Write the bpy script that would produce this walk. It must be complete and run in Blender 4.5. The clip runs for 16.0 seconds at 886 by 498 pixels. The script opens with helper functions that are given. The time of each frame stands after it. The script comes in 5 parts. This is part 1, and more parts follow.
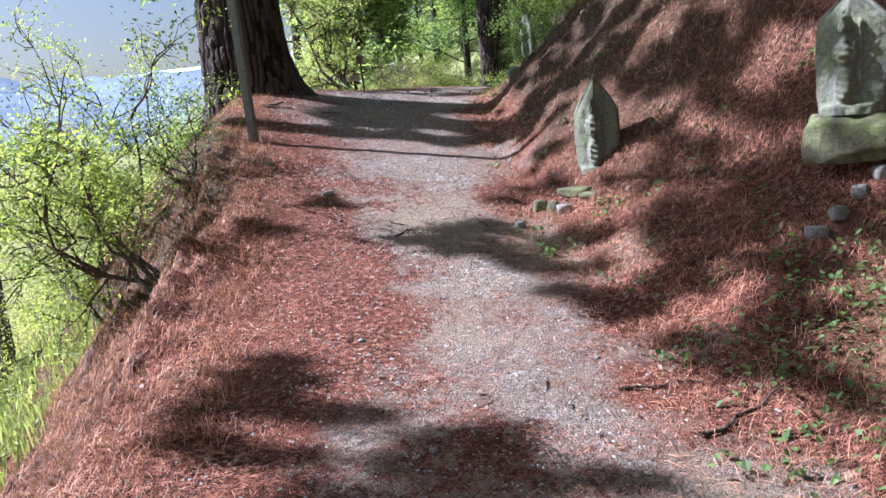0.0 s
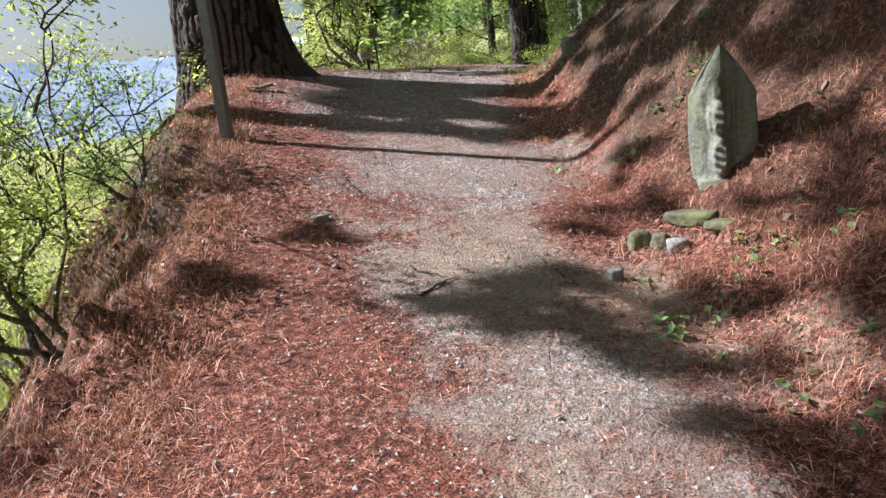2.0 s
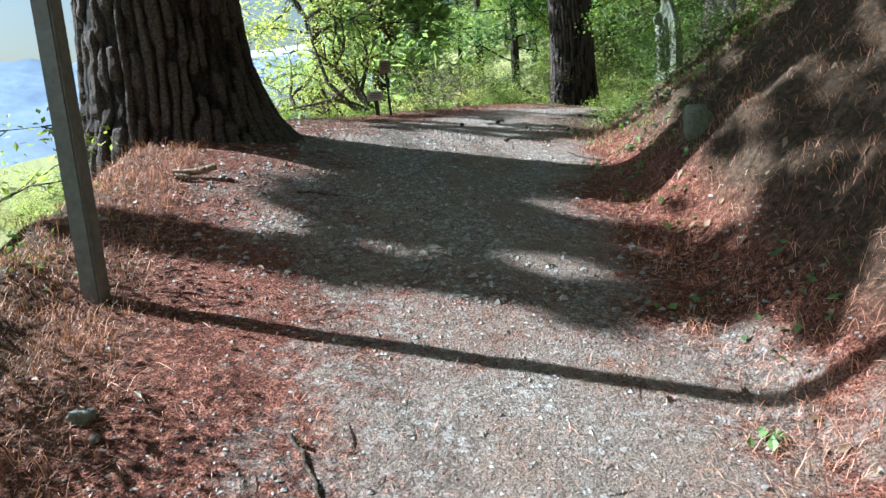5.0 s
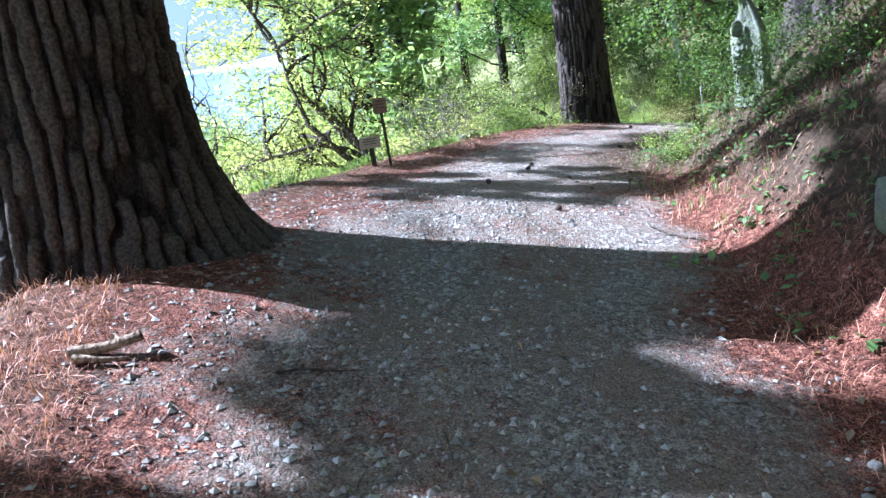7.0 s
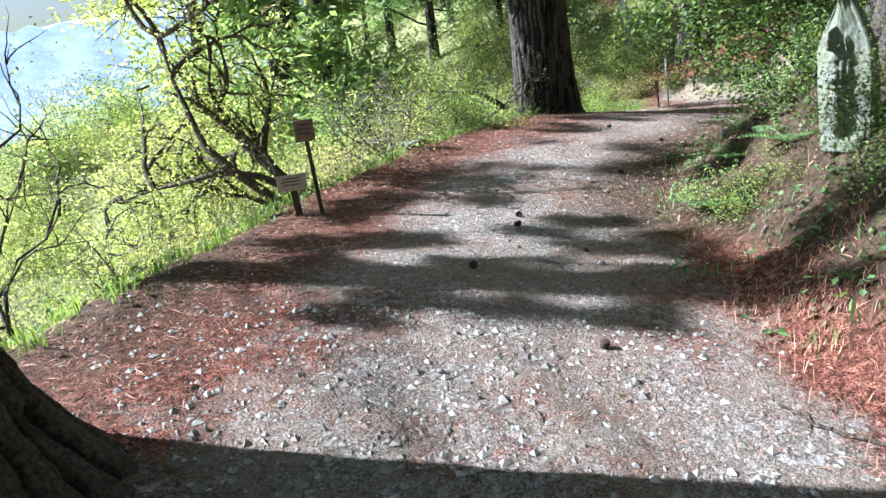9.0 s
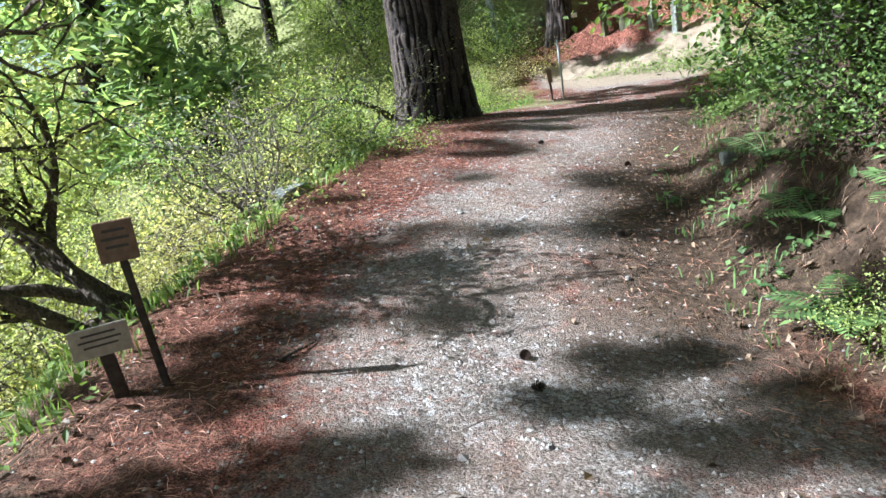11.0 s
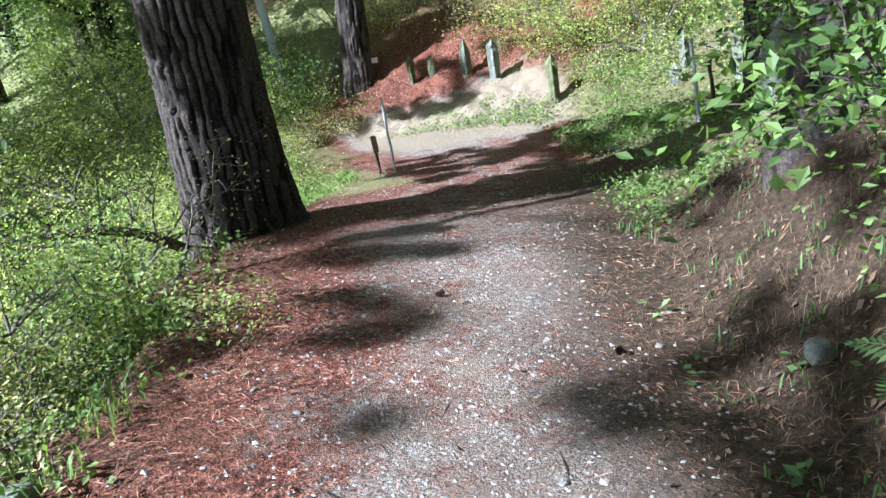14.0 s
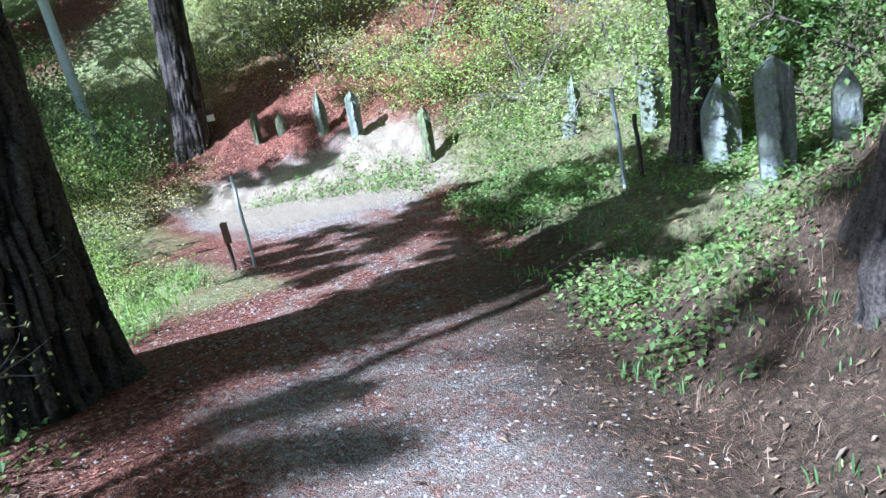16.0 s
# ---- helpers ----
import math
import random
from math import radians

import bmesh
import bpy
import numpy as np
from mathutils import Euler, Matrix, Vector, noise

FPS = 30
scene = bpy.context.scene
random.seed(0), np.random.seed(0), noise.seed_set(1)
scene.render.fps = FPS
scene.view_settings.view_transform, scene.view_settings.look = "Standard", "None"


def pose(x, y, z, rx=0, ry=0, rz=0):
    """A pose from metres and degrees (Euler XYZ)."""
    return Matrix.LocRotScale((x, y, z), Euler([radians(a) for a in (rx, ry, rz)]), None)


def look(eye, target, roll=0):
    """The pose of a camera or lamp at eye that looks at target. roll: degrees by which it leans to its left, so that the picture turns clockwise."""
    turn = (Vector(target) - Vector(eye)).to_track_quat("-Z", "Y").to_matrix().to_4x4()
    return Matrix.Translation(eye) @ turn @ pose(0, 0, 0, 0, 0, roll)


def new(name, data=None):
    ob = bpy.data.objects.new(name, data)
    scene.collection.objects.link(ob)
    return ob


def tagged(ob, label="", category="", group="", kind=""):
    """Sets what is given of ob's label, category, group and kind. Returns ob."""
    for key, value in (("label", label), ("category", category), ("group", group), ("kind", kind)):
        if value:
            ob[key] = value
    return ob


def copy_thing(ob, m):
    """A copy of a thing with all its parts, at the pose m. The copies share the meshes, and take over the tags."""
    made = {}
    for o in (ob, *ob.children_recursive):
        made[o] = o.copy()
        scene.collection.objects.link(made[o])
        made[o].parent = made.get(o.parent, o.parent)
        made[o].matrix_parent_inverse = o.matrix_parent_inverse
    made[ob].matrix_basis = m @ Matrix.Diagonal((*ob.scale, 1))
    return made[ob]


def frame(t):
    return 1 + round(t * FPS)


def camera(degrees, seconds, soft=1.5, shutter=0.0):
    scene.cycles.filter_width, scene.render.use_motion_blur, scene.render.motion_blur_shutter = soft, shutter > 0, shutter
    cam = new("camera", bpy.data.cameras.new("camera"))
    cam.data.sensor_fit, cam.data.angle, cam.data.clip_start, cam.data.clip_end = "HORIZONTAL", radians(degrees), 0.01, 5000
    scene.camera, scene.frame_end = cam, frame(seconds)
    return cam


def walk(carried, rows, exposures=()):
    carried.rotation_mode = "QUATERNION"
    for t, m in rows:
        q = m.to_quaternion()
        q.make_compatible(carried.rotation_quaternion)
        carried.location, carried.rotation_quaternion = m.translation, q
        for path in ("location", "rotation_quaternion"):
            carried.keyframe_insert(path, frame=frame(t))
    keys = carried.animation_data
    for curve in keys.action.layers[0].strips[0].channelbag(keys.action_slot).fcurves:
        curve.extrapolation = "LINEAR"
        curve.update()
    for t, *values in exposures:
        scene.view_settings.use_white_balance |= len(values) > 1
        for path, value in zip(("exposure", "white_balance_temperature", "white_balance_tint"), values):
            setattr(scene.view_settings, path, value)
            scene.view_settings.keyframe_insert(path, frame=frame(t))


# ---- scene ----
cam = camera(59.0, 16.0)

PATH = [
    (0, (2.229, -0.169, 1.671), (1.91, 1.776, 1.328), -5.4),
    (0.5, (2.101, 0.413, 1.681), (1.799, 2.36, 1.339), -5.5),
    (1, (2.015, 0.947, 1.671), (1.694, 2.889, 1.32), -5.8),
    (1.5, (1.864, 1.509, 1.683), (1.531, 3.446, 1.311), -5.7),
    (2, (1.763, 1.973, 1.712), (1.391, 3.901, 1.328), -5.9),
    (2.5, (1.627, 2.49, 1.764), (1.23, 4.41, 1.367), -5.9),
    (3, (1.486, 3.02, 1.821), (1.092, 4.939, 1.416), -5.5),
    (3.5, (1.385, 3.505, 1.882), (0.983, 5.423, 1.482), -5.5),
    (4, (1.247, 3.999, 1.941), (0.847, 5.921, 1.557), -5.8),
    (4.5, (1.141, 4.552, 1.994), (0.748, 6.478, 1.625), -6.2),
    (5, (1.049, 4.976, 2.233), (0.664, 6.906, 1.878), -3.8),
    (7.5, (0.286, 7.303, 2.708), (-0.047, 9.242, 2.345), -8.4),
    (8, (0.137, 7.84, 2.833), (-0.134, 9.772, 2.395), -8.0),
    (8.5, (0.078, 8.286, 3.013), (-0.153, 10.215, 2.539), -7.4),
    (11, (-0.444, 11.13, 3.309), (-0.24, 13.027, 2.712), -9.0),
    (11.5, (-0.457, 11.56, 3.411), (-0.182, 13.45, 2.817), -9.4),
    (12, (-0.397, 12.034, 3.44), (-0.039, 13.913, 2.857), -9.7),
    (12.5, (-0.405, 12.493, 3.495), (0.031, 14.359, 2.92), -10.0),
    (13, (-0.385, 12.933, 3.517), (0.137, 14.771, 2.928), -9.9),
    (13.5, (-0.318, 13.402, 3.536), (0.304, 15.209, 2.945), -9.9),
    (14, (-0.253, 13.902, 3.546), (0.485, 15.658, 2.938), -9.4),
    (14.5, (-0.113, 14.393, 3.529), (0.715, 16.114, 2.935), -9.6),
    (15, (-0.004, 14.908, 3.554), (0.927, 16.579, 2.968), -10.0),
    (15.5, (0.142, 15.315, 3.546), (1.166, 16.935, 2.973), -10.0),
    (16, (0.321, 15.818, 3.595), (1.427, 17.384, 3.024), -9.8),
]
walk(cam, [(t, look(eye, target, roll)) for t, eye, target, roll in PATH], [(0, 1.68, 5400, 21), (1, 1.54, 5750, 19), (3.5, 1.6, 5900, 17), (4.1, 1.62, 5800, 15), (4.6, 1.7, 5500, 3), (5.2, 1.8, 5250, 3), (7.5, 2.33, 4750, 14), (8.5, 2.1, 5250, 10), (11, 1.9, 5400, 9), (12, 1.88, 5100, 9), (13.5, 1.83, 5150, 9), (14.5, 1.84, 5000, 8), (16, 1.93, 4600, 10)])

# ---- world, sun, exposure ----
SUN_DIR = Vector((-0.95, 0.03, 0.78)).normalized()
world = bpy.data.worlds.new("world")
scene.world = world
world.use_nodes = True
wn = world.node_tree
sky = wn.nodes.new("ShaderNodeTexSky")
sky.sky_type, sky.sun_disc = "NISHITA", False
sky.sun_elevation = math.asin(SUN_DIR.z)
sky.sun_rotation = math.atan2(SUN_DIR.x, SUN_DIR.y)
sky.air_density, sky.dust_density = 1.2, 2.5
wn.links.new(sky.outputs[0], wn.nodes["Background"].inputs[0])
wn.nodes["Background"].inputs[1].default_value = 0.035
sun_data = bpy.data.lights.new("sun", "SUN")
sun_data.energy, sun_data.angle, sun_data.color = 5.0, radians(0.55), (1.0, 0.96, 0.90)
sun = new("sun", sun_data)
sun.matrix_world = look(SUN_DIR * 60, (0, 0, 0))
scene.view_settings.exposure = 1.85


# ---- numbers: noise in arrays ----
def lattice(ix, iy, seed):
    n = (ix.astype(np.int64) * 374761393 + iy.astype(np.int64) * 668265263 + seed * 974711) & 0x7FFFFFFF
    n = ((n ^ (n >> 13)) * 1274126177) & 0x7FFFFFFF
    n = n ^ (n >> 16)
    return (n & 0xFFFF) / 65535.0


def vnoise(x, y, seed=0):
    """Smooth value noise from 0 to 1."""
    x, y = np.asarray(x, float), np.asarray(y, float)
    ix, iy = np.floor(x), np.floor(y)
    fx, fy = x - ix, y - iy
    fx, fy = fx * fx * (3 - 2 * fx), fy * fy * (3 - 2 * fy)
    a, b = lattice(ix, iy, seed), lattice(ix + 1, iy, seed)
    c, d = lattice(ix, iy + 1, seed), lattice(ix + 1, iy + 1, seed)
    return (a * (1 - fx) + b * fx) * (1 - fy) + (c * (1 - fx) + d * fx) * fy


def fbm(x, y, seed=0, octaves=4):
    out, amp, total = 0, 1.0, 0
    for k in range(octaves):
        out = out + amp * vnoise(x * 2**k, y * 2**k, seed + k)
        total += amp
        amp *= 0.5
    return out / total - 0.5


def smooth(a, b, v):
    v = np.clip((v - a) / (b - a), 0, 1)
    return v * v * (3 - 2 * v)


# ---- the lie of the land: the path's edges and height along y ----
PY = [-30, -6, 0, 2, 4, 6, 8, 10, 12, 14, 16, 17, 18, 20, 22, 23, 24, 25, 26, 28, 30, 34, 40, 60]
LEFT = [3.0, 1.7, 1.1, 0.65, 0.1, -0.35, -1.2, -2.0, -1.75, -1.4, -0.8, -0.32, 0.15, 0.6, 2.2, 2.8, 2.6, 1.2, -0.5, -4, -8, -14, -22, -45]
RIGHT = [6, 4.6, 3.6, 3.1, 2.6, 1.95, 1.55, 1.22, 1.0, 0.95, 1.65, 2.27, 2.9, 4, 5.0, 5.4, 5.6, 5.1, 4.2, 2.2, 0, -4, -9, -25]
CREST = [-0.9, -0.25, 0.12, 0.25, 0.47, 0.9, 1.42, 1.875, 2.04, 2.07, 2.11, 2.07, 2.03, 1.88, 1.66, 1.6, 1.56, 1.52, 1.48, 1.4, 1.3, 1.1, 0.8, 0]
TILT = [0.04, 0.06, 0.08, 0.08, 0.08, 0.12, 0.14, 0.15, 0.13, 0.1, 0.1, 0.115, 0.13, 0.1, 0.05, 0.03, 0.01, 0, 0, 0, 0, 0, 0, 0]
FALL = [0.8, 0.8, 0.8, 0.85, 0.9, 0.95, 1, 1, 0.9, 0.75, 0.62, 0.56, 0.5, 0.45, 0.35, 0.3, 0.25, 0.2, 0.2, 0.2, 0.2, 0.2, 0.2, 0.2]
FOOT = [0.2, 0.22, 0.22, 0.22, 0.28, 0.5, 0.9, 1.05, 0.85, 0.75, 0.72, 0.70, 0.28, 0.16, 0.16, 0.18, 0.22, 0.25, 0.25, 0.25, 0.25, 0.25, 0.2, 0.2]
SHELF = [2, 1.6, 1.6, 1.5, 1.3, 0.9, 0.5, 0.5, 0.6, 0.9, 1.4, 1.8, 2.2, 3, 3.2, 2.6, 2, 1.6, 1.6, 1.8, 2, 2, 2, 2]
BANK = [0.8, 0.8, 0.85, 0.85, 0.85, 0.9, 1.0, 1.05, 0.9, 0.7, 0.65, 0.65, 0.65, 0.65, 0.6, 0.5, 0.45, 0.42, 0.42, 0.42, 0.42, 0.42, 0.42, 0.42]


def along(y, values):
    """A value along the path, rounded between its stations."""
    return (np.interp(y - 0.7, PY, values) + 2 * np.interp(y, PY, values) + np.interp(y + 0.7, PY, values)) / 4


def height(x, y):
    x, y = np.asarray(x, float), np.asarray(y, float)
    xl, xr = along(y, LEFT), along(y, RIGHT)
    mid = (xl + xr) / 2
    u = np.clip(x, xl, xr) - mid
    z = along(y, CREST) - along(y, TILT) * u
    # the valley side
    d = np.maximum(xl - x, 0)
    f = along(y, FALL)
    soft = 0.35
    drop = f * (np.sqrt(d * d + soft * soft) - soft)
    depth = 34.0
    z = z - depth * np.tanh(drop / depth)
    # the hill side
    e = np.maximum(x - xr, 0)
    g, s, b = along(y, FOOT), along(y, SHELF), along(y, BANK)
    e0 = np.sqrt(e * e + 0.05) - 0.2236
    over = np.maximum(e - s, 0)
    rise = g * e0 + (b - g) * (np.sqrt(over * over + 0.16) - 0.4) * (e > s)
    top = 30.0
    z = z + top * np.tanh(rise / top)
    # the big pine's root mound and the rutted surface
    z = z + 0.10 * np.exp(-(((x + 1.5) / 0.8) ** 2 + ((y - 9.6) / 1.1) ** 2))
    off = np.maximum(d, e)
    rough = smooth(0.0, 0.6, off)
    z = z + fbm(x * 0.9, y * 0.9, 3) * (0.05 + 0.30 * rough) + fbm(x * 4.5, y * 4.5, 9, 4) * (0.020 + 0.15 * rough)
    z = z + fbm(x * 9, y * 9, 31, 2) * 0.10 * smooth(0.1, 0.7, off) * (off < 12)
    lip = smooth(0.0, 0.35, d) * (1 - smooth(1.2, 2.4, d)) * (1 - smooth(8, 10, y))
    z = z + lip * (fbm(x * 2.3, y * 2.3, 61, 3) * 0.50 + np.abs(fbm(x * 6, y * 6, 63, 2)) * 0.24)
    far = smooth(15, 80, np.hypot(x, y - 10))
    return z + far * fbm(x * 0.03, y * 0.03, 21) * 8


def ground_z(x, y):
    return float(height(np.array([x]), np.array([y]))[0])


# ---- materials ----
def material(name, rough=0.9, spec=0.3):
    m = bpy.data.materials.new(name)
    m.use_nodes = True
    b = m.node_tree.nodes["Principled BSDF"]
    b.inputs["Roughness"].default_value = rough
    b.inputs["Specular IOR Level"].default_value = spec
    return m, m.node_tree, b


def node(tree, kind, **values):
    n = tree.nodes.new(kind)
    for k, v in values.items():
        n.inputs[k.replace("_", " ")].default_value = v
    return n


def ramp(tree, src, *stops):
    r = tree.nodes.new("ShaderNodeValToRGB")
    while len(r.color_ramp.elements) < len(stops):
        r.color_ramp.elements.new(0.5)
    for e, (p, c) in zip(r.color_ramp.elements, stops):
        e.position = p
        e.color = (*c, 1) if len(c) == 3 else c
    tree.links.new(src, r.inputs[0])
    return r.outputs[0]


def mixed(tree, fac, a, b, mode="MIX"):
    n = tree.nodes.new("ShaderNodeMix")
    n.data_type, n.blend_type = "RGBA", mode
    for sock, v in ((n.inputs[0], fac), (n.inputs[6], a), (n.inputs[7], b)):
        if isinstance(v, bpy.types.NodeSocket):
            tree.links.new(v, sock)
        elif isinstance(v, (int, float)):
            sock.default_value = v
        else:
            sock.default_value = (*v, 1)
    return n.outputs[2]


def maths(tree, op, a, b=0.0):
    n = tree.nodes.new("ShaderNodeMath")
    n.operation = op
    for sock, v in ((n.inputs[0], a), (n.inputs[1], b)):
        if isinstance(v, bpy.types.NodeSocket):
            tree.links.new(v, sock)
        else:
            sock.default_value = v
    return n.outputs[0]


def noise_of(tree, vec, scale, detail=5.0, rough=0.6):
    n = node(tree, "ShaderNodeTexNoise", Scale=scale, Detail=detail, Roughness=rough)
    tree.links.new(vec, n.inputs["Vector"])
    return n.outputs[0]


def bump_of(tree, bsdf, h, strength, distance):
    b = node(tree, "ShaderNodeBump", Strength=strength, Distance=distance)
    tree.links.new(h, b.inputs["Height"])
    tree.links.new(b.outputs[0], bsdf.inputs["Normal"])


def ground_material():
    m, t, b = material("forest_ground", 0.95, 0.15)
    pos = t.nodes.new("ShaderNodeNewGeometry").outputs["Position"]
    att = t.nodes.new("ShaderNodeAttribute")
    att.attribute_name = "cover"
    sep = t.nodes.new("ShaderNodeSeparateColor")
    t.links.new(att.outputs["Color"], sep.inputs[0])
    grit_w, green_w, soil_w = sep.outputs[0], sep.outputs[1], sep.outputs[2]
    # needles, in drifts of different age
    n1, n2, n3 = noise_of(t, pos, 2.2), noise_of(t, pos, 26, 6, 0.7), noise_of(t, pos, 120, 4, 0.7)
    needles = ramp(t, n2, (0.36, (0.022, 0.012, 0.010)), (0.50, (0.17, 0.067, 0.048)), (0.60, (0.47, 0.215, 0.150)), (0.72, (0.74, 0.52, 0.41)))
    needles = mixed(t, ramp(t, n1, (0.35, (0, 0, 0)), (0.7, (1, 1, 1))), needles, mixed(t, n2, (0.11, 0.042, 0.030), (0.38, 0.155, 0.108)), "MIX")
    # fine dark flecks paint the shade in gaps of the litter
    needles = mixed(t, 0.9, needles, ramp(t, n3, (0.40, (0.10, 0.085, 0.085)), (0.62, (1.65, 1.58, 1.52))), "MULTIPLY")
    # grit and pebbles
    v = node(t, "ShaderNodeTexVoronoi", Scale=85)
    t.links.new(pos, v.inputs["Vector"])
    v2 = node(t, "ShaderNodeTexVoronoi", Scale=38)
    t.links.new(pos, v2.inputs["Vector"])
    grit = ramp(t, v.outputs["Color"], (0.15, (0.145, 0.130, 0.118)), (0.5, (0.28, 0.252, 0.228)), (0.8, (0.47, 0.430, 0.390)))
    grit = mixed(t, ramp(t, v2.outputs["Color"], (0.74, (0, 0, 0)), (0.80, (1, 1, 1))), grit, (0.56, 0.55, 0.54))
    grit = mixed(t, ramp(t, n1, (0.38, (0.2, 0.2, 0.2)), (0.62, (0.9, 0.9, 0.9))), grit, mixed(t, n2, (0.15, 0.105, 0.082), (0.46, 0.355, 0.292)))
    # dark flecks likewise paint shaded gaps between the stones
    grit = mixed(t, 0.8, grit, ramp(t, n3, (0.36, (0.28, 0.27, 0.27)), (0.63, (1.3, 1.28, 1.25))), "MULTIPLY")
    # leaf mould and green
    soil = ramp(t, n2, (0.3, (0.030, 0.022, 0.016)), (0.55, (0.10, 0.068, 0.045)), (0.75, (0.22, 0.15, 0.10)))
    green = ramp(t, n2, (0.3, (0.11, 0.12, 0.048)), (0.5, (0.22, 0.235, 0.095)), (0.7, (0.40, 0.39, 0.19)))
    breakup = maths(t, "ADD", maths(t, "MULTIPLY", noise_of(t, pos, 4, 9, 0.78), 0.6), maths(t, "MULTIPLY", noise_of(t, pos, 19, 6, 0.7), 0.4))

    def edge(w, k=0.45):
        s = maths(t, "ADD", w, maths(t, "MULTIPLY", maths(t, "SUBTRACT", breakup, 0.5), k * 2.4))
        return ramp(t, s, (0.30, (0, 0, 0)), (0.70, (1, 1, 1)))

    col = mixed(t, edge(grit_w, 1.0), needles, grit)
    col = mixed(t, edge(soil_w), col, soil)
    col = mixed(t, edge(green_w), col, green)
    # sand tone that also paints bright sunlit patches into the ground
    sunlit_sand = mixed(t, n2, (0.24, 0.18, 0.13), (0.50, 0.42, 0.315))
    sunlit_sand = mixed(t, 0.8, sunlit_sand, ramp(t, n3, (0.36, (0.4, 0.38, 0.37)), (0.63, (1.2, 1.19, 1.17))), "MULTIPLY")
    col = mixed(t, edge(att.outputs["Alpha"], 0.9), col, sunlit_sand)
    t.links.new(col, b.inputs["Base Color"])
    hgt = maths(t, "ADD", maths(t, "MULTIPLY", n2, 0.8), maths(t, "ADD", maths(t, "MULTIPLY", n3, 0.35), maths(t, "MULTIPLY", v.outputs["Distance"], -0.15)))
    bump_of(t, b, hgt, 1.0, 0.045)
    return m


def bark_material(name, dark, light, scale=1.0, plated=False):
    m, t, b = material(name, 0.92, 0.2)
    tc = t.nodes.new("ShaderNodeTexCoord").outputs["Object"]
    mp = t.nodes.new("ShaderNodeMapping")
    mp.inputs["Scale"].default_value = (scale, scale, scale * 0.22)
    t.links.new(tc, mp.inputs[0])
    n1, n2 = noise_of(t, mp.outputs[0], 14, 6, 0.65), noise_of(t, tc, 60, 5, 0.7)
    v = node(t, "ShaderNodeTexVoronoi", Scale=11)
    t.links.new(mp.outputs[0], v.inputs["Vector"])
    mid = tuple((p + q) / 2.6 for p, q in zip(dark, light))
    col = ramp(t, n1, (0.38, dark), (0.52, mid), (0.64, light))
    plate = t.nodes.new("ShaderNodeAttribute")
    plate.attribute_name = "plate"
    # colour goes darker in the furrows than on the plate tops
    deep_tone = tuple(v * 0.9 for v in dark)
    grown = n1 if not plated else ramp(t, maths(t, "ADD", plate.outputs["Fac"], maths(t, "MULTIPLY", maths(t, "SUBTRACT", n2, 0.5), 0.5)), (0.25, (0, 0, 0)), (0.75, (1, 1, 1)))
    col = mixed(t, maths(t, "MULTIPLY", grown, 0.85), mixed(t, 0.5, col, deep_tone), mixed(t, n2, mid, light))
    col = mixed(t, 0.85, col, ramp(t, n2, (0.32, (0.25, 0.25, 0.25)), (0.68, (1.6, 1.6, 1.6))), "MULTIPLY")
    t.links.new(col, b.inputs["Base Color"])
    bump_of(t, b, maths(t, "ADD", maths(t, "MULTIPLY", n1, 1.0), maths(t, "ADD", v.outputs["Distance"], maths(t, "MULTIPLY", n2, 0.3))), 0.8, 0.03)
    return m


def stone_material(name, dark, light, moss=0.5, scale=1.0):
    m, t, b = material(name, 0.88, 0.25)
    tc = t.nodes.new("ShaderNodeTexCoord").outputs["Object"]
    n1, n2, n3 = noise_of(t, tc, 3 * scale), noise_of(t, tc, 18 * scale, 6, 0.7), noise_of(t, tc, 90 * scale, 4, 0.7)
    col = ramp(t, n2, (0.3, dark), (0.7, light))
    col = mixed(t, 0.6, col, ramp(t, n3, (0.3, (0.6, 0.6, 0.6)), (0.7, (1.15, 1.15, 1.12))), "MULTIPLY")
    lich = mixed(t, n2, (0.10, 0.14, 0.035), (0.30, 0.33, 0.16))
    col = mixed(t, maths(t, "MULTIPLY", ramp(t, n1, (0.42, (0, 0, 0)), (0.66, (1, 1, 1))), moss), col, lich)
    t.links.new(col, b.inputs["Base Color"])
    bump_of(t, b, maths(t, "ADD", n2, maths(t, "MULTIPLY", n3, 0.4)), 0.7, 0.02)
    return m


def leaf_material(name, a, c, through_w=0.45):
    """Leaves with a colour of their own each, letting light through."""
    m, t, b = material(name, 0.55, 0.35)
    geo = t.nodes.new("ShaderNodeNewGeometry")
    col = ramp(t, geo.outputs["Random Per Island"], (0.0, a), (0.75, c), (1.0, tuple(min(1, v * 1.35) for v in c)))
    n = noise_of(t, geo.outputs["Position"], 1.3, 2)
    col = mixed(t, 0.55, col, ramp(t, n, (0.3, (0.6, 0.62, 0.6)), (0.7, (1.2, 1.18, 1.1))), "MULTIPLY")
    t.links.new(col, b.inputs["Base Color"])
    tr = t.nodes.new("ShaderNodeBsdfTranslucent")
    bright = mixed(t, 1.0, col, (1.5, 1.55, 0.8), "MULTIPLY")
    t.links.new(bright, tr.inputs[0])
    mix = t.nodes.new("ShaderNodeMixShader")
    mix.inputs[0].default_value = through_w
    t.links.new(b.outputs[0], mix.inputs[1])
    t.links.new(tr.outputs[0], mix.inputs[2])
    t.links.new(mix.outputs[0], t.nodes["Material Output"].inputs["Surface"])
    return m


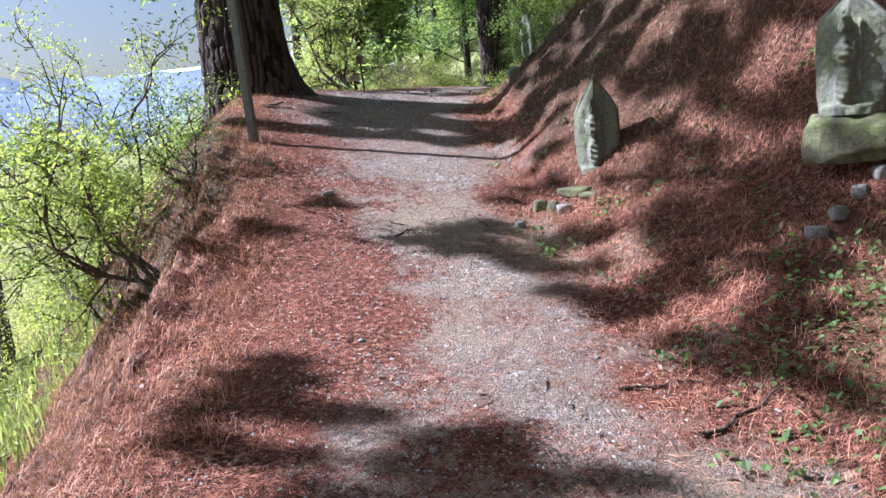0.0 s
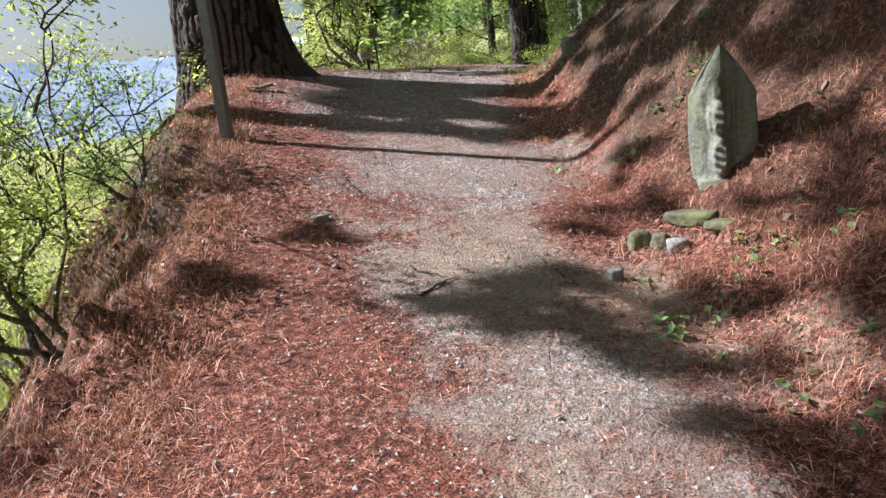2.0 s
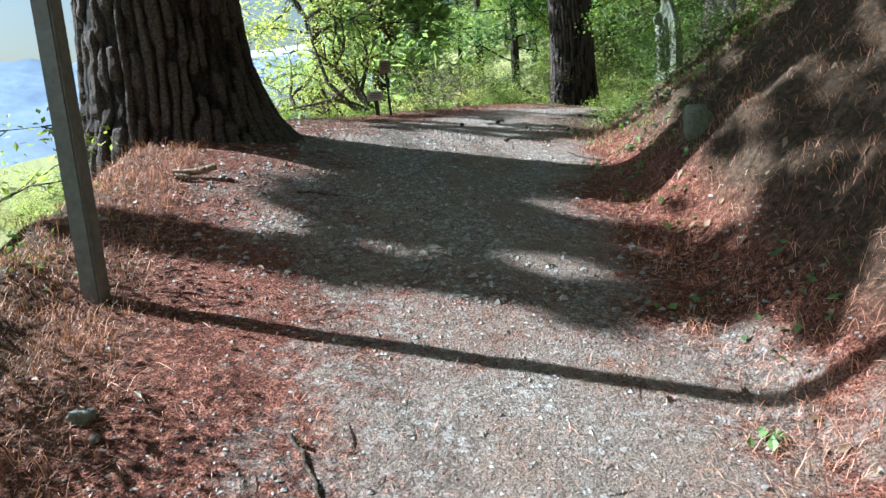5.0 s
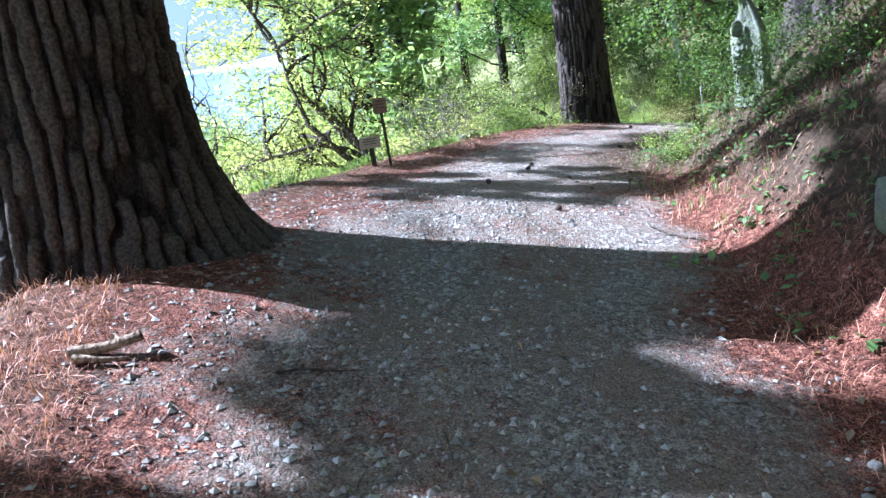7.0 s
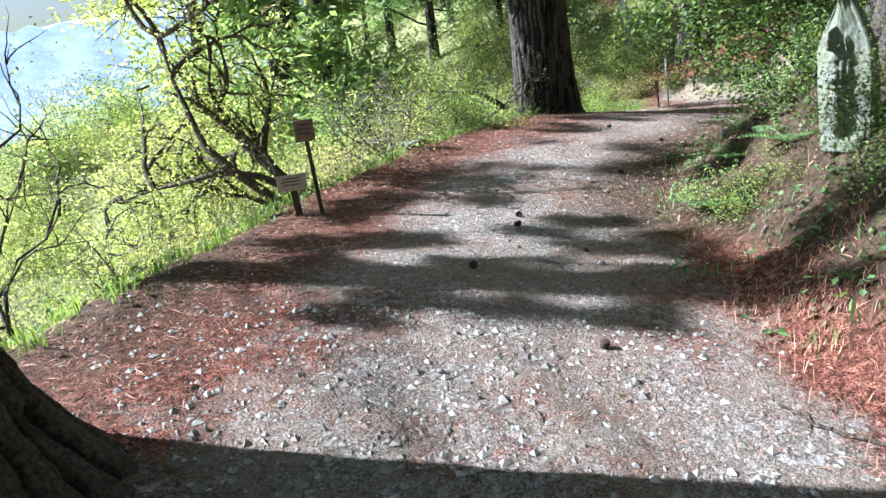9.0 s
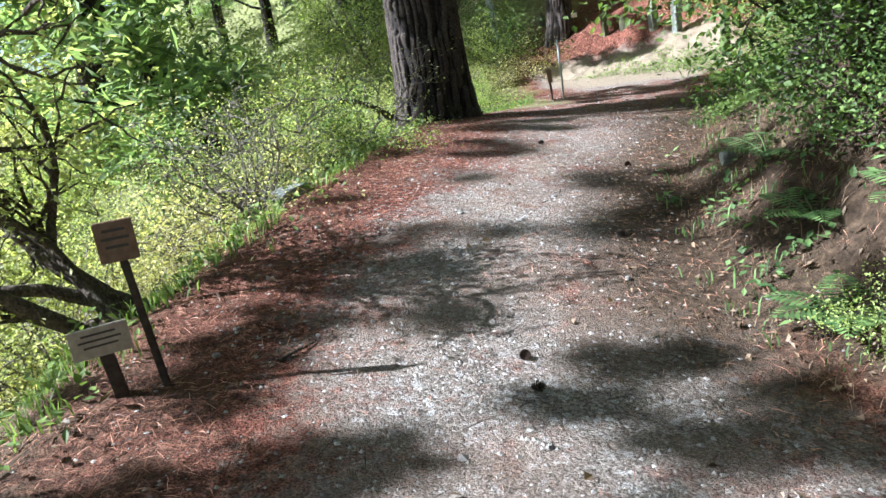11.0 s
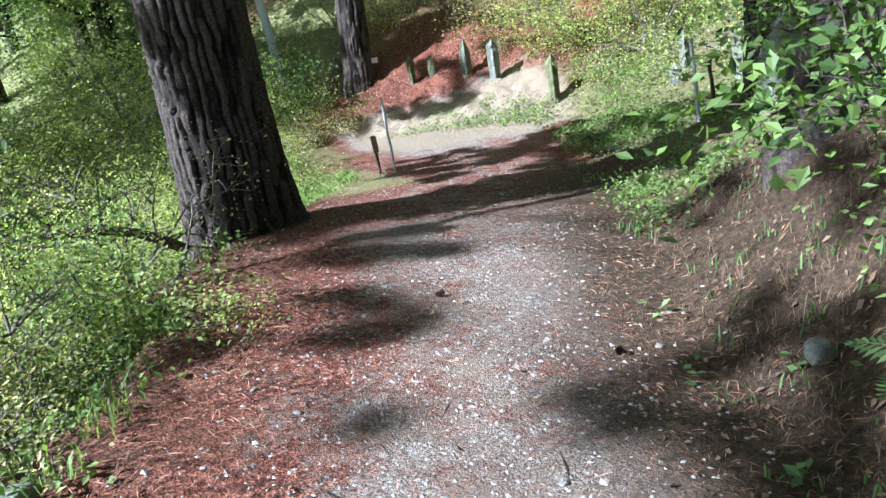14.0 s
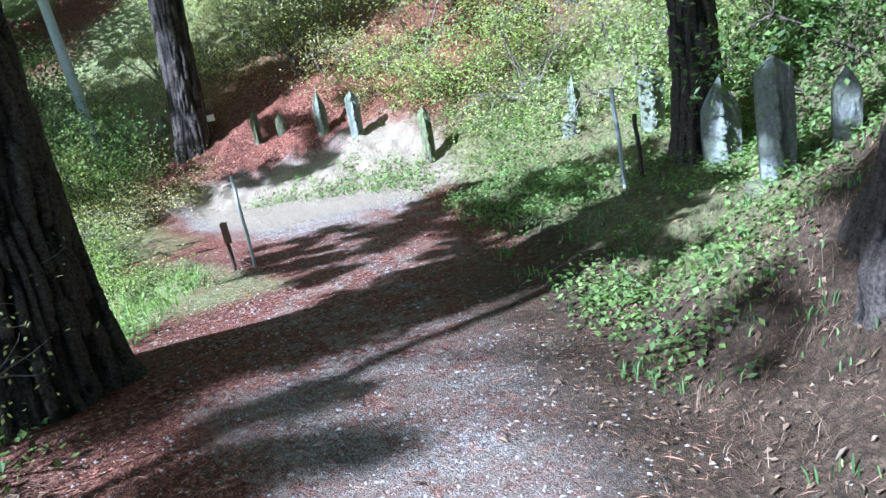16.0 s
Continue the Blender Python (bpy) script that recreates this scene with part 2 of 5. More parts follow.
def plain_material(name, a, c, rough=0.7, scale=30.0, metal=0.0):
    m, t, b = material(name, rough, 0.35)
    tc = t.nodes.new("ShaderNodeTexCoord").outputs["Object"]
    n = noise_of(t, tc, scale, 6, 0.65)
    t.links.new(ramp(t, n, (0.3, a), (0.7, c)), b.inputs["Base Color"])
    b.inputs["Metallic"].default_value = metal
    bump_of(t, b, n, 0.4, 0.004)
    return m


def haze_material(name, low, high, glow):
    """Far woods with haze painted in: bluish base colour, emission for scattered light."""
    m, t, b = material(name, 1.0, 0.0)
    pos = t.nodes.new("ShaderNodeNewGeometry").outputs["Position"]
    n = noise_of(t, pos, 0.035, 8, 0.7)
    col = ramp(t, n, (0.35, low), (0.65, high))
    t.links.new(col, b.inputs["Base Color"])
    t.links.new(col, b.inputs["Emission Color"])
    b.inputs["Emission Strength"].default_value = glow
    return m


M_GROUND = ground_material()
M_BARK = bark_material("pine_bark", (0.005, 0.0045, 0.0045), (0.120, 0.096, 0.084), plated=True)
M_PALETWIG = bark_material("pale_twig_bark", (0.13, 0.11, 0.09), (0.34, 0.31, 0.26), 3.0)
M_TWIG = bark_material("twig_bark", (0.05, 0.038, 0.03), (0.20, 0.16, 0.125), 3.0)
M_STONE = stone_material("carved_stone", (0.10, 0.11, 0.092), (0.27, 0.28, 0.235), 0.5, 2.2)
M_PALE = stone_material("pale_stone", (0.12, 0.13, 0.122), (0.30, 0.31, 0.29), 0.35, 2.2)
M_ROCK = stone_material("field_rock", (0.16, 0.15, 0.145), (0.42, 0.40, 0.385), 0.25, 4)
M_MOSSY = stone_material("mossy_rock", (0.055, 0.052, 0.040), (0.19, 0.18, 0.12), 0.9, 3)
M_PEBBLE = stone_material("pebble_stone", (0.19, 0.18, 0.17), (0.46, 0.44, 0.42), 0.0, 8)
M_POST = plain_material("grey_painted_post", (0.11, 0.118, 0.118), (0.19, 0.20, 0.198), 0.6)
M_SIGN = plain_material("weathered_board", (0.30, 0.26, 0.21), (0.47, 0.42, 0.35), 0.7)
M_SIGN_BROWN = plain_material("brown_board", (0.14, 0.085, 0.055), (0.24, 0.155, 0.11), 0.75)
M_DARKWOOD = plain_material("dark_wood", (0.03, 0.024, 0.019), (0.08, 0.063, 0.05), 0.85)
M_WHITE = plain_material("white_board", (0.62, 0.58, 0.56), (0.76, 0.73, 0.70), 0.6)
M_INK = plain_material("faded_ink", (0.05, 0.045, 0.04), (0.09, 0.08, 0.075), 0.8)
M_POLE = plain_material("pale_grey_pole", (0.36, 0.385, 0.40), (0.50, 0.525, 0.54), 0.55)
M_LOG = bark_material("dry_wood", (0.22, 0.15, 0.10), (0.50, 0.38, 0.28), 3.0)
M_LIME = leaf_material("lime_leaf", (0.16, 0.22, 0.06), (0.38, 0.45, 0.16), 0.5)
M_GREEN = leaf_material("green_leaf", (0.055, 0.11, 0.04), (0.17, 0.27, 0.095), 0.32)
M_DULL = leaf_material("olive_leaf", (0.22, 0.25, 0.10), (0.48, 0.50, 0.23), 0.6)
M_STRAW = leaf_material("straw_leaf", (0.30, 0.27, 0.13), (0.58, 0.53, 0.28), 0.45)
M_PINE = leaf_material("pine_needle", (0.09, 0.14, 0.07), (0.29, 0.37, 0.19), 0.55)
M_GRASS = leaf_material("grass_blade", (0.08, 0.13, 0.035), (0.21, 0.29, 0.09), 0.4)
M_NEEDLE = leaf_material("dead_needle", (0.15, 0.058, 0.040), (0.58, 0.30, 0.20), 0.1)
M_BROAD = leaf_material("broad_leaf", (0.035, 0.07, 0.02), (0.15, 0.22, 0.06), 0.35)
M_DEAD = leaf_material("dead_leaf", (0.09, 0.055, 0.035), (0.26, 0.18, 0.12), 0.2)
M_CONE = plain_material("cone_scale", (0.03, 0.021, 0.015), (0.09, 0.06, 0.045), 0.8)


def gravel_material():
    m, t, b = material("gravel_stone", 0.9, 0.2)
    geo = t.nodes.new("ShaderNodeNewGeometry")
    col = ramp(t, geo.outputs["Random Per Island"], (0.0, (0.19, 0.175, 0.16)), (0.4, (0.28, 0.257, 0.235)), (0.8, (0.36, 0.335, 0.31)), (1.0, (0.47, 0.445, 0.42)))
    n = noise_of(t, geo.outputs["Position"], 140, 3)
    t.links.new(mixed(t, 0.5, col, ramp(t, n, (0.3, (0.6, 0.6, 0.6)), (0.7, (1.15, 1.15, 1.15))), "MULTIPLY"), b.inputs["Base Color"])
    return m


M_GRAVEL = gravel_material()
M_LIMEGRASS = leaf_material("pale_grass", (0.14, 0.18, 0.075), (0.32, 0.36, 0.17), 0.45)
# both ridges carry their haze as colour and glow
M_FAR = haze_material("far_ridge_painted_haze", (0.16, 0.21, 0.29), (0.25, 0.31, 0.39), 0.12)
M_FARTHER = haze_material("farther_ridge_painted_haze", (0.36, 0.43, 0.52), (0.44, 0.51, 0.59), 0.27)


# ---- mesh makers ----
def mesh_of(name, verts, faces, mat, shade=False):
    me = bpy.data.meshes.new(name)
    me.from_pydata([tuple(v) for v in verts] if not isinstance(verts, np.ndarray) else verts.tolist(), [], faces if isinstance(faces, list) else faces.tolist())
    me.materials.append(mat)
    if shade:
        me.polygons.foreach_set("use_smooth", [True] * len(me.polygons))
    me.update()
    return me


def thing(name, label, category, at=(0, 0, 0), group="", kind="", rz=0, rx=0, ry=0):
    ob = new(name)
    ob.empty_display_size = 0.1
    ob.matrix_world = pose(*at, rx, ry, rz)
    return tagged(ob, label, category, group, kind)


def part(name, me, parent, label="", at=None):
    """A mesh as one part under a thing or a part."""
    if isinstance(me, bmesh.types.BMesh):
        raise TypeError("mesh data wanted")
    ob = new(name, me)
    ob.parent = parent
    if at is not None:
        ob.matrix_local = at
    return tagged(ob, label)


class Soup:
    """Gathers vertices and faces of one mesh."""

    def __init__(self):
        self.v, self.f, self.n = [], [], 0

    def add(self, v, f):
        v, f = np.asarray(v, float), np.asarray(f)
        self.v.append(v)
        self.f += (f + self.n).tolist()
        self.n += len(v)

    def mesh(self, name, mat, shade=False):
        return mesh_of(name, np.concatenate(self.v), self.f, mat, shade)


def tube(points, radii, sides=6, caps=True):
    p = np.asarray(points, float)
    r = np.asarray(radii, float)
    d = np.gradient(p, axis=0)
    d /= np.linalg.norm(d, axis=1, keepdims=True) + 1e-9
    ref = np.where(np.abs(d[:, 2:3]) > 0.9, np.array([[1.0, 0, 0]]), np.array([[0, 0, 1.0]]))
    a = np.cross(d, ref)
    a /= np.linalg.norm(a, axis=1, keepdims=True) + 1e-9
    b = np.cross(d, a)
    ang = np.linspace(0, 2 * np.pi, sides, endpoint=False)
    ring = a[:, None] * np.cos(ang)[None, :, None] + b[:, None] * np.sin(ang)[None, :, None]
    v = (p[:, None] + ring * r[:, None, None]).reshape(-1, 3)
    f = []
    for i in range(len(p) - 1):
        for j in range(sides):
            k = (j + 1) % sides
            f.append([i * sides + j, i * sides + k, (i + 1) * sides + k, (i + 1) * sides + j])
    return v, np.array(f)


def blades(rng, centres, length, width, normal_up=0.3, curl=0.25):
    """One small folded leaf at each centre: four corners, two triangles."""
    c = np.asarray(centres, float)
    n = len(c)
    d = rng.normal(size=(n, 3))
    d[:, 2] *= 0.6
    d /= np.linalg.norm(d, axis=1, keepdims=True)
    u = rng.normal(size=(n, 3)) + np.array([0, 0, normal_up * 4])
    s = np.cross(d, u)
    s /= np.linalg.norm(s, axis=1, keepdims=True) + 1e-9
    up = np.cross(s, d)
    L = (length * rng.uniform(0.6, 1.35, n))[:, None]
    W = (width * rng.uniform(0.7, 1.3, n))[:, None]
    v = np.stack([c - d * L * 0.5, c + s * W * 0.5 + up * L * curl * 0.3, c + d * L * 0.5, c - s * W * 0.5 + up * L * curl * 0.3], 1).reshape(-1, 3)
    k = np.arange(n) * 4
    f = np.stack([k, k + 1, k + 2, k + 3], 1)
    return v, f


def blade_mesh(name, rng, centres, length, width, mat, **kw):
    v, f = blades(rng, centres, length, width, **kw)
    return mesh_of(name, v, f, mat)


# ---- ground: one sheet, fine along the walk, wide to the horizon ----
def spread(lo, hi, step, reach, grow=1.16):
    mid = np.arange(lo, hi + step / 2, step)
    out, s = [], step
    q = 0.0
    while q < reach:
        s *= grow
        q += s
        out.append(q)
    out = np.array(out)
    return np.concatenate([lo - out[::-1], mid, hi + out])


def build_ground():
    gx, gy = spread(-3.2, 8.6, 0.06, 1500), spread(-0.5, 31.0, 0.065, 1500)
    X, Y = np.meshgrid(gx, gy)
    Z = height(X, Y)
    v = np.stack([X, Y, Z], -1).reshape(-1, 3)
    nx, ny = len(gx), len(gy)
    i = np.arange(nx * ny).reshape(ny, nx)
    f = np.stack([i[:-1, :-1], i[:-1, 1:], i[1:, 1:], i[1:, :-1]], -1).reshape(-1, 4)
    me = mesh_of("ground", v, f, M_GROUND, True)
    x, y = X.ravel(), Y.ravel()
    xl, xr = along(y, LEFT), along(y, RIGHT)
    q = (x - xl) / (xr - xl)
    later = smooth(5.0, 9.5, y)
    worn = q + (0.75 - 0.45 * later) * fbm(x * 1.2, y * 1.2, 47, 5)
    band = np.minimum(smooth(0.10 - 0.10 * later, 0.58 - 0.08 * later, worn), 1 - smooth(0.90 - 0.03 * later, 1.32 - 0.22 * later, worn))
    grit = band * (0.61 + 0.09 * later) + (1.1 - 0.5 * later) * fbm(x * 1.1, y * 1.1, 40) * band
    turn = smooth(23.6, 24.6, y + 0.25 * (x - 3.5)) * (1 - smooth(27.0, 28.2, y + 0.3 * (x - 3.5)))
    grit *= 1 - 0.5 * smooth(18.8, 20.0, y) * (1 - smooth(22.8, 23.6, y))
    grit += 0.75 * turn * smooth(-0.5, 0.3, x - 3.9 + 0.15 * (y - 25)) * (1 - smooth(1.2, 1.6, q)) - 0.8 * smooth(21.0, 22.2, y) * (1 - smooth(24.0, 25.0, y)) * (1 - smooth(2.5, 3.1, x))
    d, e = np.maximum(xl - x, 0), np.maximum(x - xr, 0)
    green = smooth(2.2, 4.5, d) * 0.8 + smooth(0.15, 0.6, d) * smooth(11.5, 13, y) * 0.42
    green += smooth(0.0, 0.8, e) * smooth(17.0, 18.4, y) * 0.50 * (1 - smooth(24, 27, y))
    green += 0.55 * smooth(20.8, 21.6, y) * (1 - smooth(23.6, 24.6, y)) * (1 - smooth(2.6, 3.1, x)) * smooth(-1.0, 0.5, x)
    green += np.exp(-(((x - 4.2) / 1.6) ** 2 + ((y - 3.2) / 1.4) ** 2)) * 0.42
    # soil on both banks; extra weight on the left drop paints its shade
    soil = smooth(0.0, 0.5, d) * (1 - smooth(1.5, 2.5, d)) * (0.50 - 0.3 * later) + smooth(0.0, 0.6, e) * (0.38 + 0.08 * smooth(4.5, 7.0, y) + 0.30 * later * (1 - smooth(19, 23, y))) * (1 - 0.8 * smooth(24, 27, y))
    soil += smooth(4.0, 7.5, y) * 0.55 * (1 - smooth(-0.1, 0.5, q)) * (1 - 0.6 * smooth(12, 15, y))
    # right third of the path made darker through the soil mask
    soil += smooth(0.55, 0.95, q) * (1 - smooth(1.2, 1.6, q)) * smooth(12.5, 14, y) * (1 - smooth(19, 22, y)) * 0.5
    soil += later * smooth(10, 13, y) * (1 - smooth(24, 27, y)) * 0.22 + smooth(25, 28, y) * 0.18
    grit *= 1 - smooth(23.0, 24.5, y) * (1 - smooth(3.0, 3.8, x))
    green += 0.5 * smooth(23.8, 25, y) * (1 - smooth(3.0, 3.8, x)) * smooth(-0.5, 0.5, x)
    # paler grit paints a sunlit patch on the bank
    grit += 0.75 * np.exp(-(((x - 6.3) / 0.8) ** 2 + ((y - 25.3) / 0.9) ** 2))
    green += 0.8 * smooth(23.5, 26, y) * (1 - smooth(1.2, 3.0, x))
    wild = smooth(26, 32, y + 0.35 * np.abs(x - 6)) * smooth(0.40, 0.6, fbm(x * 0.25, y * 0.25, 70) + 0.55)
    green += 0.7 * wild
    # alpha: pale sand with sunlight painted in, at bend, bank and path
    col = np.stack([np.clip(grit, 0, 1), np.clip(green, 0, 1), np.clip(soil, 0, 1), np.clip(0.85 * turn * smooth(-0.5, 0.3, x - 3.9) * (1 - smooth(1.1, 1.5, q)) + 1.1 * np.exp(-(((x - 6.3) / 0.8) ** 2 + ((y - 25.3) / 0.9) ** 2)) + band * np.clip(0.35 + 1.3 * fbm(x * 0.9, y * 0.9, 44), 0, 0.6) * (1 - 0.5 * later), 0, 1)], -1)
    a = me.color_attributes.new("cover", "FLOAT_COLOR", "POINT")
    a.data.foreach_set("color", col.ravel())
    return tagged(new("ground", me), "dirt and gravel footpath between pine-needle banks", "ground", kind="structure")


build_ground()


# ---- far ridges across the valley ----
def ridge(name, dist, a0, a1, base, top, seed, mat, label):
    n = 160
    a = np.linspace(radians(a0), radians(a1), n)
    s = Soup()
    rows = 14
    v = []
    for k in range(rows):
        q = k / (rows - 1)
        r = dist * (1 + 0.55 * q)
        crest = base + (top + top * 0.5 * fbm(a * 3, a * 0 + seed, seed)) * q
        bumps = fbm(a * 60, a * 0 + k * 3.1, seed + 5) * 14 * q
        v.append(np.stack([-np.sin(a) * r, np.cos(a) * r, crest + bumps], -1))
    v = np.concatenate(v)
    i = np.arange(rows * n).reshape(rows, n)
    s.add(v, np.stack([i[:-1, :-1], i[:-1, 1:], i[1:, 1:], i[1:, :-1]], -1).reshape(-1, 4))
    return tagged(new(name, s.mesh(name, mat, True)), label, "mountain", kind="structure")


ridge("backdrop", 520, -25, 130, -70, 135, 5, M_FAR, "wooded mountain across the valley, blue haze painted in")
ridge("backdrop", 1300, -40, 150, -80, 230, 11, M_FARTHER, "farther mountain, paler with painted haze")


# ---- trees ----
def trunk_mesh(name, rng, r, tall, flare, flare_h, lean, sides=150, step=0.03, ridge_depth=0.022, seed=0, mat=None, side_flare=(0, 0)):
    """A pine bole with flared foot and deep plated bark; its foot reaches below the ground."""
    zs = np.concatenate([np.arange(-0.7, min(tall, 5.0), step), np.arange(min(tall, 5.0), tall, 0.4)])
    ang = np.linspace(0, 2 * np.pi, sides, endpoint=False)
    Zg, A = np.meshgrid(zs, ang, indexing="ij")
    up = np.clip(Zg, 0, None)
    rad = r * (1 - 0.55 * np.clip(Zg / max(tall, 1), 0, 1)) + flare * np.exp(-np.clip(Zg + 0.15, 0, None) / flare_h)
    buttress = 1 + 0.20 * np.exp(-up / flare_h) * (np.cos(A * 4 + seed) * 0.6 + np.cos(A * 3 + 1.7 * seed) * 0.5)
    rad = rad * buttress
    rad = rad + side_flare[1] * np.exp(-up / (flare_h * 0.8)) * np.clip(np.cos(A - side_flare[0]), 0, 1) ** 2
    wrap = A / (2 * np.pi)
    k = max(9, round(r * 84))
    warp = fbm(Zg * 1.3, np.cos(A) * 3, seed + 3) * 2.0 + fbm(Zg * 7, np.sin(A) * 6, seed + 4) * 0.55
    phase = wrap * k + warp
    cell = np.abs((phase % 1.0) - 0.5) * 2
    plates = smooth(0.10, 0.42, 1 - cell)
    cuts = smooth(0.30, 0.42, vnoise(Zg * 5.4 + 7 * lattice(np.floor(phase), np.floor(phase) * 0, seed), np.floor(phase), seed + 9))
    rough = fbm(np.cos(A) * r * 22, np.sin(A) * r * 22 + Zg * 16, seed + 6, 3)
    rad = rad + ridge_depth * (plates * (0.35 + 0.65 * cuts) - 0.5) + 0.026 * rough
    x = rad * np.cos(A) + lean[0] * Zg
    y = rad * np.sin(A) + lean[1] * Zg
    v = np.stack([x, y, Zg], -1).reshape(-1, 3)
    n = len(zs)
    i = np.arange(n * sides).reshape(n, sides)
    j = np.roll(i, -1, 1)
    f = np.stack([i[:-1], j[:-1], j[1:], i[1:]], -1).reshape(-1, 4)
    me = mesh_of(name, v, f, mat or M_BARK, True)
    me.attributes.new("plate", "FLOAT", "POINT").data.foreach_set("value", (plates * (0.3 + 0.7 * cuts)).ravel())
    return me


def limb(rng, start, direction, length, r0, bend=0.25, droop=0.0, n=9, kink=0.3):
    p = [np.array(start, float)]
    d = np.array(direction, float)
    d /= np.linalg.norm(d)
    step = length / (n - 1)
    for k in range(n - 1):
        d = d + rng.normal(size=3) * kink * bend + np.array([0, 0, -droop * step])
        d /= np.linalg.norm(d)
        p.append(p[-1] + d * step)
    p = np.array(p)
    return p, r0 * np.linspace(1, 0.18, n)


# openings kept in the added canopy to let sun through: x, y, radius
OPENINGS = (
    (0.30, 4.1, 0.75), (0.40, 3.3, 0.6), (1.05, 6.9, 0.65), (1.8, 4.5, 0.3), (2.4, 4.1, 0.35), (1.65, 3.5, 0.4), (2.5, 2.7, 0.45), (4.0, 5.4, 0.5),
    (-1.15, 9.05, 0.5), (1.95, 5.95, 0.4), (-0.2, 6.0, 0.5), (0.5, 5.5, 0.45), (2.2, 7.4, 0.7), (0.2, 8.7, 0.3), (1.3, 8.2, 0.4), (0.95, 9.78, 0.38),
    (-0.6, 11.35, 0.45), (0.4, 11.4, 0.45), (0.2, 13.6, 0.5), (-0.3, 14.3, 0.35), (0.4, 15.6, 0.45), (-1.2, 13.2, 0.35), (1.2, 17.6, 0.3), (0.6, 17.0, 0.5),
    (1.4, 16.4, 0.45), (0.3, 16.6, 0.5), (0.0, 15.9, 0.45), (0.75, 16.3, 0.4), (0.3, 14.1, 0.35), (-0.15, 13.47, 0.35), (0.55, 14.9, 0.25), (0.5, 18.1, 0.5), (2.6, 18.6, 0.85), (2.55, 18.8, 0.6), (2.3, 20.5, 0.35), (4.3, 23.6, 1.2), (6.2, 25.0, 0.8),
)


def lets_sun_in(c):
    """Whether the shade of a clump at c would fall on one of the openings."""
    s = np.arange(0, 30, 0.25)
    p = np.asarray(c)[None] - s[:, None] * np.array(SUN_DIR)[None]
    hit = np.argmax(p[:, 2] < height(p[:, 0], p[:, 1]))
    x, y = p[hit, :2]
    return any(math.hypot(x - a, y - b) < r + 0.6 for a, b, r in OPENINGS)


def pine_crown(tree, rng, base, z0, z1, reach, limbs, per=110, mat=None, leaf=(0.36, 0.10), clump=0.5, sides=6, toward=None, clumps=5, single=False, root=None):
    """Limbs with clumps of needle sprays, as two parts of the tree."""
    wood, pts = Soup(), []
    for k in range(limbs):
        z = z0 + (z1 - z0) * (k + rng.uniform(0, 1)) / limbs
        a = rng.uniform(0, 2 * np.pi) if toward is None else toward + rng.normal() * 1.15
        far = reach * (1.1 - 0.5 * (z - z0) / (z1 - z0)) * rng.uniform(0.6, 1.1)
        p, r = limb(rng, (base[0] * z, base[1] * z, z), (np.cos(a), np.sin(a), 0.12), far, 0.018 + 0.007 * far, 0.5, 0.03)
        if single:
            part("limb", mesh_of("limb", *tube(p, r, sides), M_BARK, True), tree)
        else:
            wood.add(*tube(p, r, sides))
        for q in rng.uniform(0.25, 1, clumps):
            i = q * (len(p) - 1)
            c = p[int(i)] + (p[min(int(i) + 1, len(p) - 1)] - p[int(i)]) * (i % 1)
            w = clump * rng.uniform(0.6, 1.3)
            if root is not None and lets_sun_in(c + root):
                continue
            pts.append(c + rng.normal(size=3) * 0.25 + rng.normal(size=(per, 3)) * np.array([w, w, w * 0.45]))
    if not single:
        tagged(part("limb_frame", wood.mesh("limb_frame", M_BARK, True), tree), kind="stuff")
    c = np.concatenate(pts)
    part("crown", blade_mesh("crown", rng, c, leaf[0], leaf[1], mat or M_PINE, normal_up=0.1), tree)


def shading_boughs(tree, rng, at, tall, spots):
    """Added unseen boughs that shade spots from the sun: x, y, radius on the ground."""
    pts = []
    for x, y, r in spots:
        z = ground_z(x, y)
        s = max((x - at[0] + rng.uniform(-2.2, 2.2)) / -SUN_DIR.x, 9.0)
        s = min(s, (tall + at[2] - 0.8 - z) / SUN_DIR.z)
        c = np.array([x + s * SUN_DIR.x, y + s * SUN_DIR.y, z + s * SUN_DIR.z]) - np.array(at)
        foot = np.array([0, 0, max(min(c[2] - 0.35 * math.hypot(c[0], c[1]), tall - 0.6), 3.0)])
        q = np.linspace(0, 1, 8)[:, None]
        p = foot * (1 - q) + c * q + np.array([0, 0, 0.12]) * np.sin(q * np.pi) + rng.normal(size=(8, 3)) * 0.05 * np.sin(q * np.pi)
        part("limb", mesh_of("limb", *tube(p, np.linspace(0.011, 0.004, 8), 5), M_BARK, True), tree)
        n = int(1300 * r * r) + 45
        tufts_at = rng.normal(size=(6, 3)) * np.array([0.55, 0.52, 0.34]) * r
        pts.append(c + tufts_at[rng.integers(0, 6, n)] + rng.normal(size=(n, 3)) * np.array([0.22, 0.20, 0.15]) * r)
    part("shading_foliage", blade_mesh("shading_foliage", rng, np.concatenate(pts), 0.24, 0.075, M_PINE, normal_up=0.1), tree)


def big_pine(name, label, at, r, tall, flare, flare_h, lean, seed, sides=150, step=0.03, side_flare=(0, 0), z0=5.5, reach=5.5, limbs=30, per=170, depth=0.022, group="pines along the path", toward=None, clumps=6, shade=()):
    rng = np.random.default_rng(seed)
    t = thing(name, label, "tree", at, group=group)
    part("trunk", trunk_mesh("trunk", rng, r, tall, flare, flare_h, lean, sides, step, depth, seed, side_flare=side_flare), t, "deeply furrowed dark bark")
    if limbs:
        pine_crown(t, rng, lean, z0, tall - 0.5, reach, limbs, per, toward=toward, clump=0.40, clumps=clumps, single=True, root=np.array(at))
    if shade:
        shading_boughs(t, rng, at, tall, shade)
    return t


